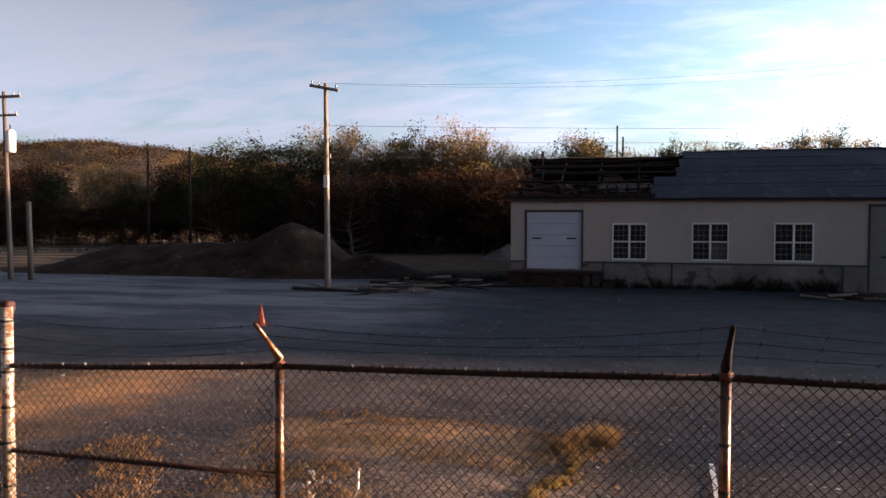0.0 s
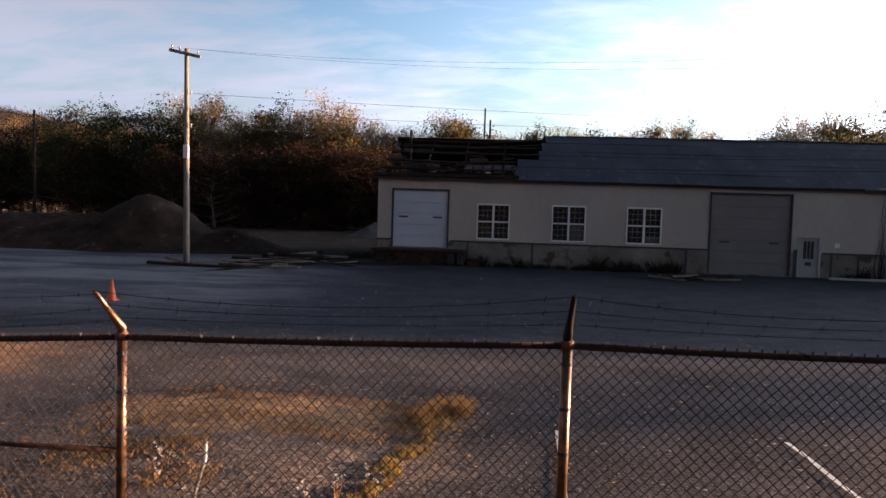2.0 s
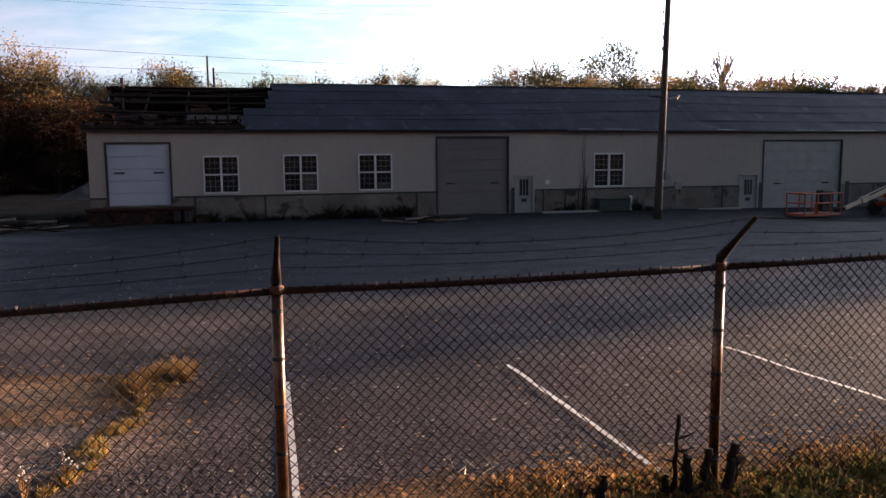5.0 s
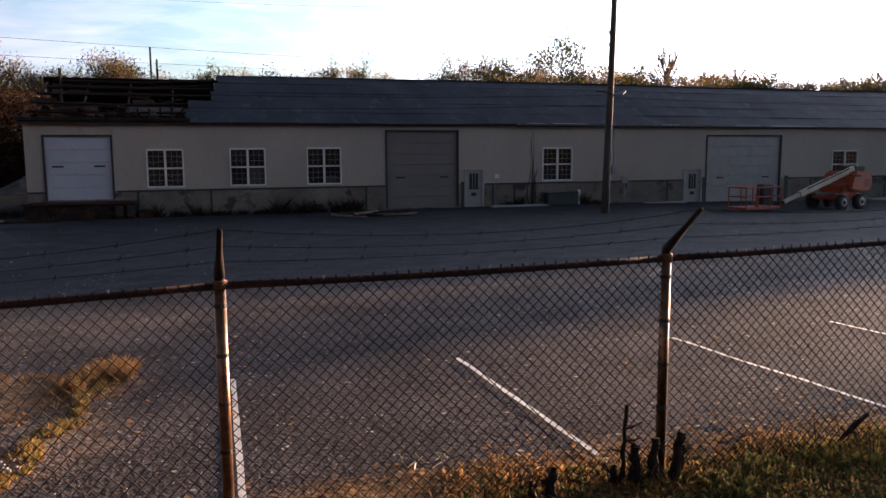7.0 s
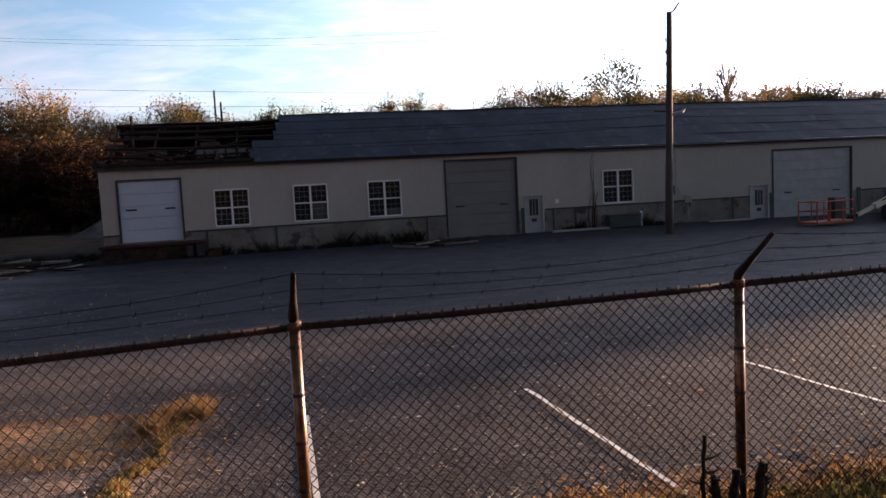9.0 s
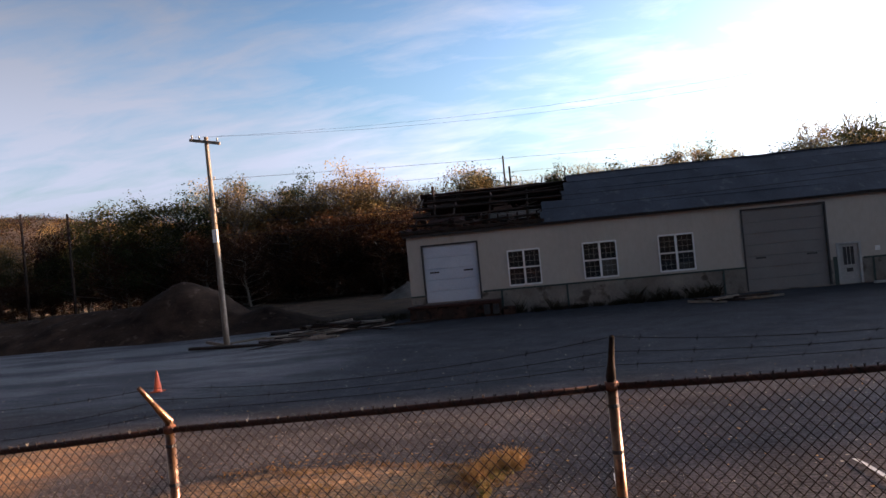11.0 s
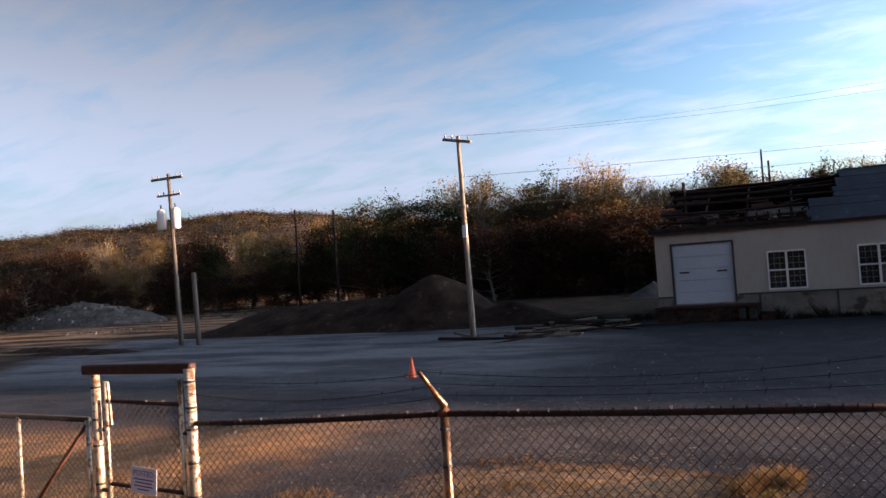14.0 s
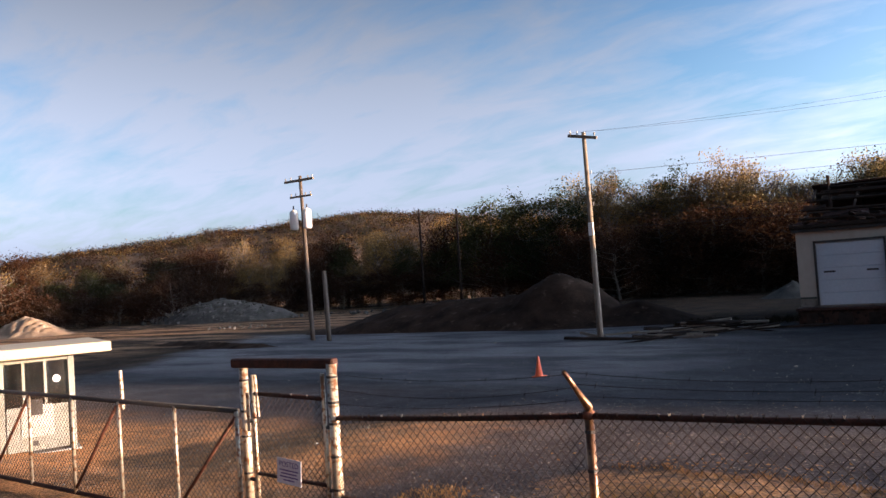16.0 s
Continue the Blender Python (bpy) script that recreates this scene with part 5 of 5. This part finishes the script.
# ---- trees ----
def tree_meshes(seed, h, spread_, leaf_mat, leaves, low=0.3, leaf=0.42, clumps=26, twig=1.0):
    g = random.Random(seed)
    tb = bmesh.new()
    top = h * 0.8
    bend = [(0.0, 0.0)]
    for i in range(6):
        bend.append((bend[-1][0] + g.uniform(-0.02, 0.02) * h, bend[-1][1] + g.uniform(-0.02, 0.02) * h))
    trunk = [(bend[i][0], bend[i][1], -0.3 + top * i / 6) for i in range(7)]
    r0 = h * 0.016
    tube(tb, trunk, [r0 * (1 - 0.14 * i) for i in range(7)], 7)
    tips = []
    for k in range(clumps):
        f = low + (0.97 - low) * (k + g.random()) / clumps
        i = min(5, int(f * 6))
        base = Vector(trunk[i]).lerp(Vector(trunk[i + 1]), f * 6 - i)
        a = k * 2.4 + g.uniform(-0.5, 0.5)
        reach = spread_ * (1.15 - 0.75 * max(0, f - low) / (1 - low)) * g.uniform(0.55, 1.1)
        up = h * g.uniform(0.05, 0.2)
        tip = base + Vector((math.cos(a) * reach, math.sin(a) * reach, up))
        mid = base.lerp(tip, 0.55) + Vector((0, 0, -0.06 * reach))
        tube(tb, [base, mid, tip], [r0 * 0.38, r0 * 0.24 * twig ** 0.3, r0 * 0.06 * twig], 5, False)
        for _ in range(3):
            e = mid.lerp(tip, g.uniform(0.1, 0.9)) + Vector((g.gauss(0, 0.4), g.gauss(0, 0.4), g.uniform(0.3, 1.0))) * (spread_ * 0.3)
            tube(tb, [mid.lerp(tip, g.uniform(0, 0.7)), e], [r0 * 0.16 * twig ** 0.5, r0 * 0.04 * twig], 4, False)
            tips.append(e)
        tips.append(tip)
    verts, faces = [], []
    for n in range(leaves):
        c = tips[n % len(tips)]
        off = Vector((g.gauss(0, 1), g.gauss(0, 1), g.gauss(0, 0.75)))
        if off.length > 1.7:
            off *= 1.7 / off.length * g.random()
        p = c + off * (spread_ * 0.19)
        p.z = max(p.z, h * 0.05)
        u = Vector((g.gauss(0, 1), g.gauss(0, 1), g.gauss(0, 1))).normalized()
        w = u.cross(Vector((g.gauss(0, 1), g.gauss(0, 1), g.gauss(0, 1)))).normalized()
        s = leaf * g.uniform(0.5, 1.2)
        k = len(verts)
        verts.extend((p - u * s, p - w * s * 0.55 + u * s * 0.1, p + u * s, p + w * s * 0.55))
        faces.append((k, k + 1, k + 2, k + 3))
    tm = bpy.data.meshes.new("trunk")
    tb.to_mesh(tm)
    tb.free()
    tm.materials.append(BARK)
    cm = bpy.data.meshes.new("crown")
    cm.from_pydata(verts, [], faces)
    cm.materials.append(leaf_mat)
    return tm, cm


KINDS = {
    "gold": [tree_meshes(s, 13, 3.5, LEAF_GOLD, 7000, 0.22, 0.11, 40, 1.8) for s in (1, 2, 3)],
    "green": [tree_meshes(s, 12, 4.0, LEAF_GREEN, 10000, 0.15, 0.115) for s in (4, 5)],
    "rust": [tree_meshes(s, 9, 3.6, LEAF_RUST_SHADED, 9000, 0.04, 0.104) for s in (6, 7, 8)],
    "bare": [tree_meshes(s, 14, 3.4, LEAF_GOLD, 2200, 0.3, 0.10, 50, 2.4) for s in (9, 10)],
}
TREE_LABEL = {"gold": "tall autumn tree with thinning golden leaves in the woods", "green": "dense late-green tree in the tree line", "rust": "low bushy tree, rust-brown leaves darkened for shade", "bare": "nearly bare tree with fine grey branches"}
tg = random.Random(77)


def plant(kind, x, y, scale, wide=1.0):
    tm, cm = KINDS[kind][tg.randrange(len(KINDS[kind]))]
    t = new("tree")
    t.matrix_basis = pose(x, y, ground_z(x, y) - 0.1, 0, 0, tg.uniform(0, 360)) @ Matrix.Diagonal((scale * wide, scale * wide, scale, 1))
    tagged(t, TREE_LABEL[kind], "tree", kind + " trees")
    for name, me in (("trunk", tm), ("crown", cm)):
        o = new(name, me)
        o.parent = t
    return t


# skyline of the woods: bearing in degrees and slope above the eye
SKYLINE = ((-75, 0.070), (-63, 0.069), (-58, 0.056), (-53, 0.060), (-48, 0.070), (-41, 0.076), (-36, 0.082), (-30, 0.098), (-25, 0.106), (-21, 0.122), (-19, 0.092), (-17, 0.106), (-13.6, 0.124), (-11, 0.116), (-9, 0.091), (-4, 0.115), (-0.5, 0.088), (4, 0.103), (8, 0.086), (11, 0.104), (13, 0.104), (15, 0.086), (20, 0.100), (24, 0.098), (30, 0.092), (36, 0.095), (42, 0.079), (47, 0.084), (58, 0.085))
RIDGE = ((-90, 0.02), (-70, 0.048), (-64, 0.060), (-58, 0.076), (-52, 0.0856), (-46, 0.0946), (-41, 0.103), (-35, 0.100), (-31, 0.090), (-25, 0.080), (-15, 0.06), (0, 0.03))


def along(table, a):
    for (a0, v0), (a1, v1) in zip(table, table[1:]):
        if a0 <= a <= a1:
            return v0 + (v1 - v0) * (a - a0) / (a1 - a0)
    return table[0][1] if a < table[0][0] else table[-1][1]


def edge_of_wood(a):
    near = 90 / math.cos(radians(max(-35, min(50, a))))
    return near + (127 - near) * smooth01((-22 - a) / 12) + 36 * smooth01((a + 4) / 5)


# dark rust rows in front paint the woods' shaded foot, gold behind the lit tops
a = -74.0
while a < 58:
    r = edge_of_wood(a)
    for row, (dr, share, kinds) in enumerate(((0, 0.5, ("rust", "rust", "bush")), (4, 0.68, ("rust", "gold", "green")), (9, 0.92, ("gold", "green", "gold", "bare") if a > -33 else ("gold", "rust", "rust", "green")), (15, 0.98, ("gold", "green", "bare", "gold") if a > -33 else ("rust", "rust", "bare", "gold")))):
        if a > 0 and row == 0:
            continue
        b = a + tg.uniform(-0.9, 0.9)
        d = r + dr + tg.uniform(-1.5, 1.5)
        top = (along(SKYLINE, b) * d + 3.5) * share * (tg.uniform(0.86, 1.02) if b < -24 else tg.uniform(0.95, 1.09) if b < -3 else tg.uniform(1.0, 1.12))
        kind = tg.choice(kinds)
        kind = "rust" if kind == "bush" else kind
        full = {"gold": 12.6, "green": 11.6, "rust": 9.0, "bare": 13.6}[kind]
        plant(kind, d * math.sin(radians(b)), d * math.cos(radians(b)), top / full, (1.75, 1.4, 1.1, 1.1)[row] * (1.0 if b < -3 else 1.25))
    # extra dark bushes deepen that painted shade
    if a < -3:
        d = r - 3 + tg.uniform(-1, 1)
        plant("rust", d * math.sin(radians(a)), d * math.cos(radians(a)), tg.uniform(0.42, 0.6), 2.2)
    a += 2.2
# a belt of trees close behind the warehouse
for k in range(44):
    bx = 26 + 1.55 * k + tg.uniform(-0.8, 0.8)
    by = 62 + 5 * (k % 3) + tg.uniform(-1.5, 1.5)
    bd, bb = math.hypot(bx, by), math.degrees(math.atan2(bx, by))
    kind = tg.choice(("gold", "bare", "gold", "bare", "green"))
    plant(kind, bx, by, (along(SKYLINE, bb) * tg.uniform(0.95, 1.12) * bd + 3.5) / {"gold": 12.6, "green": 11.6, "bare": 13.6}[kind], 1.2)
# trees that stand out on the skyline
for kind, b, el, w, back in (("green", 26.8, 0.134, 1.0, 6), ("bare", 21.5, 0.121, 0.9, 8), ("gold", 18.9, 0.118, 0.8, 9), ("bare", 34.2, 0.129, 0.9, 8), ("bare", 38.5, 0.106, 0.8, 8), ("green", 10.1, 0.106, 0.6, 14), ("green", 12.5, 0.107, 0.7, 14), ("gold", 4.2, 0.106, 0.8, 12), ("green", 1.9, 0.099, 0.6, 14), ("gold", -4.2, 0.117, 1.1, 8), ("gold", -13.4, 0.125, 1.2, 4), ("gold", -11.2, 0.116, 1.1, 4), ("gold", -21.2, 0.124, 0.6, 2), ("green", -27.5, 0.10, 1.3, -3), ("green", -30.0, 0.098, 1.3, -3), ("rust", -63.2, 0.069, 1.2, -4), ("rust", -53, 0.036, 1.2, -12), ("rust", -29.0, 0.06, 1.3, -9), ("rust", -24.0, 0.058, 1.3, -9), ("rust", -21.0, 0.062, 1.3, -9)):
    d = edge_of_wood(b) + back
    full = {"gold": 12.6, "green": 11.6, "rust": 9.0, "bare": 13.6}[kind]
    plant(kind, d * math.sin(radians(b)), d * math.cos(radians(b)), ((el + (0.007 if b > 15 else 0.0)) * d + 3.5) / full, w)
# unseen trees past the end of the warehouse, added to shade the lot
for k in range(68):
    tx = 94 + 8 * (k % 4) + tg.uniform(-3, 3)
    ty = 27.4 + 0.123 * (tx - 94) + 4.9 * (k // 4) + tg.uniform(-1.5, 1.5)
    plant(tg.choice(("gold", "green", "bare")), tx, ty, tg.uniform(0.7, 1.0) if ty < 66 else tg.uniform(1.0, 1.12), 1.2)
# one more unseen tree, added as a caster for a shadow band
plant("bare", 100, 19.6, 1.1, 0.55)
# thicker growth along the edge of the wood beside the warehouse
for kind, b, el, w, back in (("gold", -18.6, 0.108, 1.2, 6), ("gold", -16.2, 0.112, 1.2, 5), ("bare", -9.2, 0.102, 1.2, 6), ("gold", -7.0, 0.098, 1.1, 9), ("green", -24.6, 0.104, 1.3, 2), ("rust", -18.0, 0.07, 1.7, -4), ("rust", -15.0, 0.074, 1.7, -4), ("rust", -11.5, 0.07, 1.7, -4), ("rust", -8.0, 0.066, 1.7, -4), ("rust", -5.0, 0.07, 1.7, 0)):
    d = edge_of_wood(b) + back
    plant(kind, d * math.sin(radians(b)), d * math.cos(radians(b)), (el * d + 3.5) / {"gold": 12.6, "green": 11.6, "rust": 9.0, "bare": 13.6}[kind], w)


# ---- far hill with its woods ----
def hill_z(a, r):
    top = along(RIDGE, a) * 640 - 3.5
    z = top * smooth01((r - 190) / 450) * (1 - 0.5 * smooth01((r - 660) / 500))
    return z + 4 * noise.noise(Vector((r * 0.012, a * 0.25, 8))) * smooth01((r - 200) / 150) - 5


def hill():
    na, nr = 80, 40
    verts = []
    for j in range(nr + 1):
        for i in range(na + 1):
            a, r = -90 + 90 * i / na, 180 + 800 * j / nr
            verts.append((r * math.sin(radians(a)), r * math.cos(radians(a)), hill_z(a, r)))
    n = na + 1
    faces = [(j * n + i, j * n + i + 1, (j + 1) * n + i + 1, (j + 1) * n + i) for j in range(nr) for i in range(na)]
    me = bpy.data.meshes.new("hill")
    me.from_pydata(verts, [], faces)
    me.materials.append(HILLFLOOR)
    tagged(new("hill", me), "wooded autumn hill beyond the field", "hill", kind="structure")
    hg = random.Random(5)
    sets = ([], [], [])
    for k in range(9000):
        a, r0 = hg.uniform(-80, -20), 230 + 430 * math.sqrt(hg.random())
        z = hill_z(a, r0)
        x, y = r0 * math.sin(radians(a)), r0 * math.cos(radians(a))
        r = hg.uniform(2.5, 5)
        verts = sets[hg.choice((0, 0, 0, 0, 1, 2))]
        for _ in range(26):
            p = Vector((x + hg.gauss(0, r * 0.45), y + hg.gauss(0, r * 0.45), z + abs(hg.gauss(0.3, 0.35)) * r))
            u = Vector((hg.gauss(0, 1), hg.gauss(0, 1), hg.gauss(0, 1))).normalized()
            w = u.cross(Vector((hg.gauss(0, 1), hg.gauss(0, 1), hg.gauss(0, 1)))).normalized()
            s = r * hg.uniform(0.06, 0.12)
            verts.extend((p - u * s, p - w * s * 0.7, p + u * s, p + w * s * 0.7))
    for verts, mat in zip(sets, (LEAF_RUST_SHADED, LEAF_GOLD, LEAF_GREEN)):
        me = bpy.data.meshes.new("hill_woods")
        me.from_pydata(verts, [], [(4 * i, 4 * i + 1, 4 * i + 2, 4 * i + 3) for i in range(len(verts) // 4)])
        me.materials.append(mat)
        tagged(new("hill_woods", me), "distant autumn woods covering the hill", "woods", kind="stuff")


hill()


# ---- weeds and litter ----
def blades(name, spots, mat, count, height_, width, label, seed):
    g = random.Random(seed)
    verts, faces = [], []
    for cx, cy, r in spots:
        for _ in range(count):
            a, d = g.uniform(0, 6.283), r * math.sqrt(g.random())
            x, y = cx + d * math.cos(a), cy + d * math.sin(a)
            z = ground_z(x, y)
            h = height_ * g.uniform(0.4, 1.2)
            b = g.uniform(0, 6.283)
            lean = Vector((g.gauss(0, 0.45), g.gauss(0, 0.45), 1)).normalized()
            s = Vector((math.cos(b), math.sin(b), 0)) * width * g.uniform(0.6, 1.3)
            p = Vector((x, y, z - 0.01))
            m = p + lean * h * 0.55
            q = len(verts)
            verts.extend((p - s, p + s, m + s * 0.8, p + lean * h + Vector((lean.x, lean.y, 0)) * h * 0.4, m - s * 0.8))
            faces.append((q, q + 1, q + 2, q + 3, q + 4))
    me = bpy.data.meshes.new(name)
    me.from_pydata(verts, [], faces)
    me.materials.append(mat)
    return tagged(new(name, me), label, "weeds", kind="stuff")


g = random.Random(31)
seam = [(-1.05 + 0.62 * i / 20 + g.uniform(-0.1, 0.1), 5.7 + 3.4 * i / 20 + g.uniform(-0.08, 0.08), g.uniform(0.04, 0.14)) for i in range(21)]
blades("seam_weeds", seam, WEED, 48, 0.075, 0.013, "green and yellow weeds growing along the pavement seam", 1)
blades("dry_tuft", [(-0.5, 9.0, 0.2), (-0.35, 9.25, 0.14), (-0.62, 8.75, 0.12), (-0.75, 8.5, 0.14), (-0.3, 8.85, 0.1)], DRYGRASS, 330, 0.19, 0.006, "tuft of dry orange grass at the end of the seam", 2)
verge = [(x * 0.3 + g.uniform(-0.1, 0.1), fence_y(x * 0.3) + g.uniform(-0.2, 0.3), 0.3) for x in range(7, 28)]
blades("verge_grass", verge, DRYGRASS, 95, 0.085, 0.006, "dry orange grass at the foot of the fence", 3)
blades("verge_leaves", verge, DRYGRASS, 90, 0.045, 0.014, "curled orange dead leaves at the foot of the fence", 15)
bank_spots = [(1.8 + 0.24 * (k % 30) + g.uniform(-0.15, 0.15), 4.95 - 0.28 * (k // 30) + g.uniform(-0.15, 0.15), 0.24) for k in range(150)]
blades("bank_weeds", bank_spots, WEED, 80, 0.055, 0.019, "low leafy green weeds on the bank below the fence", 4)
blades("bank_leaves", bank_spots, DRYGRASS, 80, 0.05, 0.016, "orange dead leaves among the bank weeds", 16)
blades("dead_stems", [(x, y - 0.1, r) for x, y, r in verge], DEADWEED, 12, 0.3, 0.004, "thin dead brown weed stems along the fence", 17)
clumps = [(4.45, 4.8, 0.22), (5.0, 4.85, 0.2), (5.35, 4.7, 0.22), (5.9, 4.9, 0.2), (4.0, 4.6, 0.18)]
blades("leafy_clump", clumps, WEED, 240, 0.085, 0.026, "dark leafy tangle of weeds on the bank", 18)
left_verge = [(-2.7 - 0.28 * i + g.uniform(-0.1, 0.1), 6.5 + 0.9 * math.sin(i * 0.8) + g.uniform(-0.3, 0.3), 0.35) for i in range(13)]
blades("verge_grass", left_verge, DRYGRASS, 170, 0.075, 0.007, "dry orange grass in patches behind the fence", 5)
clay_edge = [(-4.2 + 0.28 * i, 7.7 + 0.06 * i + 0.5 * math.sin(i * 0.45) + g.uniform(-0.15, 0.15), 0.22) for i in range(14)]
blades("clay_grass", clay_edge, DRYGRASS, 40, 0.08, 0.008, "sparse dry grass round the clay patch", 6)
far_edge = [(-4.0 + 0.25 * i, 9.3 + 0.15 * math.sin(i) + g.uniform(-0.1, 0.1), 0.15) for i in range(16)]
blades("clay_grass", far_edge, DRYGRASS, 30, 0.07, 0.007, "sparse dry grass round the clay patch", 7)
wall_weeds = [(x, WY - 0.35 + g.uniform(-0.25, 0.15), 0.35) for x in (*[-1.9 + 0.42 * k for k in range(29)], 18.3, 19.0, 19.5, 21.5, 23.2, 23.6, 24.2, 27.9)]
blades("wall_weeds", [s for k, s in enumerate(wall_weeds) if k % 5 not in (1, 3)], DEADWEED, 80, 0.34, 0.02, "dark dry weeds growing against the warehouse wall", 8)
tall_weeds = [(x + g.uniform(-0.2, 0.2), WY - 0.3, g.uniform(0.15, 0.4)) for x in (-1.2, 0.9, 4.9, 5.3, 6.4, 7.1, 8.2, 8.6, 9.1, 9.4, 19.3, 23.4)]
blades("tall_weeds", tall_weeds, DEADWEED, 70, 0.85, 0.016, "tall brown dead weeds against the warehouse wall", 21)
debris_weeds = [(g.uniform(-13.5, -7.5), g.uniform(42, 47), 0.8) for _ in range(18)]
blades("debris_weeds", debris_weeds, DEADWEED, 60, 0.35, 0.03, "brown weeds behind the timber debris", 9)

blades("seam_straw", seam, DRYGRASS, 30, 0.09, 0.006, "dry orange straw among the seam weeds", 11)


def litter(name, spots, mat, size, label, seed):
    """Curled fallen leaves lying on the ground."""
    g = random.Random(seed)
    verts, faces = [], []
    for cx, cy, rx, ry, n in spots:
        for _ in range(n):
            x, y = cx + g.gauss(0, rx), cy + g.gauss(0, ry)
            z = ground_z(x, y) + 0.012
            a, s = g.uniform(0, 6.283), size * g.uniform(0.5, 1.4)
            u = Vector((math.cos(a), math.sin(a), g.uniform(-0.3, 0.3))) * s
            w = Vector((-math.sin(a), math.cos(a), g.uniform(-0.3, 0.3))) * s * 0.6
            p = Vector((x, y, z + 0.35 * s))
            q = len(verts)
            verts.extend((p - u, p - w, p + u, p + w))
            faces.append((q, q + 1, q + 2, q + 3))
    me = bpy.data.meshes.new(name)
    me.from_pydata(verts, [], faces)
    me.materials.append(mat)
    tagged(new(name, me), label, "leaf litter", kind="stuff")


litter("leaf_litter", [(-0.6, 8.4, 0.35, 0.9, 260), (-2.6, 9.8, 1.3, 0.35, 220), (-4.2, 7.0, 0.9, 0.7, 420), (4.5, 5.3, 1.6, 0.25, 900), (2.0, 10.0, 5.0, 3.0, 260), (-3.0, 16.0, 9.0, 4.0, 260)], DRYGRASS, 0.028, "scattered dry autumn leaves on the asphalt", 13)


def flower_weed(x, y):
    g = random.Random(int(x * 100))
    plant_ = thing("seed_head_weed", pose(x, y, ground_z(x, y)), "dry weed with fluffy white seed heads", "weed", "seed head weeds")
    stems, heads = bmesh.new(), bmesh.new()
    for k in range(6):
        t = Vector((g.gauss(0, 0.07), g.gauss(0, 0.06), g.uniform(0.08, 0.22)))
        tube(stems, [(t.x * 0.2, t.y * 0.2, 0), t * 0.6, t], [0.004, 0.003, 0.002], 4)
        for _ in range(3):
            bmesh.ops.create_icosphere(heads, subdivisions=1, radius=g.uniform(0.007, 0.014), matrix=Matrix.Translation(t + Vector((g.gauss(0, 0.016), g.gauss(0, 0.016), g.gauss(0, 0.016)))))
    part("stem", stems, DRYGRASS, plant_)
    tagged(part("seed_head", heads, AGEDWHITE, plant_, "fluffy white seed heads"), kind="stuff")


for fx, fy in ((-1.15, 6.0), (-0.95, 6.35), (-1.3, 5.75), (-2.85, 6.6), (-2.8, 6.25)):
    flower_weed(fx, fy)
g = random.Random(41)
for k in range(9):
    sx, sy = 2.0 + g.gauss(0, 0.16), 5.6 + g.gauss(0, 0.07)
    a, L = g.uniform(0, 3.1), g.uniform(0.06, 0.16)
    z = ground_z(sx, sy) + 0.012
    tw = link("twig", tubed([(sx, sy, z), (sx + 0.5 * L * math.cos(a), sy + 0.5 * L * math.sin(a), z + 0.015), (sx + L * math.cos(a), sy + L * math.sin(a), z + g.uniform(0.0, 0.06))], [0.006, 0.005, 0.003], 5), CREAM)
    tagged(tw, "pale broken twig on the asphalt", "twig", "twigs on the asphalt")


def gravel(name, spots, mat, label, seed):
    """Small loose stones, each a squashed octahedron."""
    g = random.Random(seed)
    verts, faces = [], []
    for x0, x1, y0, y1, n, size in spots:
        for _ in range(n):
            x, y = g.uniform(x0, x1), g.uniform(y0, y1)
            s = size * g.uniform(0.4, 1.3) * (2.0 if g.random() < 0.06 else 1.0)
            c = Vector((x, y, ground_z(x, y) + 0.3 * s))
            a = g.uniform(0, 6.283)
            u, w = Vector((math.cos(a), math.sin(a), 0)) * s, Vector((-math.sin(a), math.cos(a), 0)) * s * g.uniform(0.5, 0.9)
            t = Vector((g.uniform(-0.2, 0.2) * s, 0, s * g.uniform(0.4, 0.8)))
            k = len(verts)
            verts.extend((c + u, c + w, c - u, c - w, c + t, c - t * 0.6))
            faces.extend(((k, k + 1, k + 4), (k + 1, k + 2, k + 4), (k + 2, k + 3, k + 4), (k + 3, k, k + 4), (k + 1, k, k + 5), (k + 2, k + 1, k + 5), (k + 3, k + 2, k + 5), (k, k + 3, k + 5)))
    me = bpy.data.meshes.new(name)
    me.from_pydata(verts, [], faces)
    me.materials.append(mat)
    tagged(new(name, me), label, "gravel", kind="stuff")


gravel("loose_gravel", [(-8, 1.5, 5.7, 13, 4200, 0.009), (-10, 12, 5.6, 18, 4500, 0.009), (-24, 4, 20, 38, 260, 0.03), (-16, -8, 6, 12, 1500, 0.014)], GRAVEL, "loose pale gravel scattered on the worn asphalt", 19)
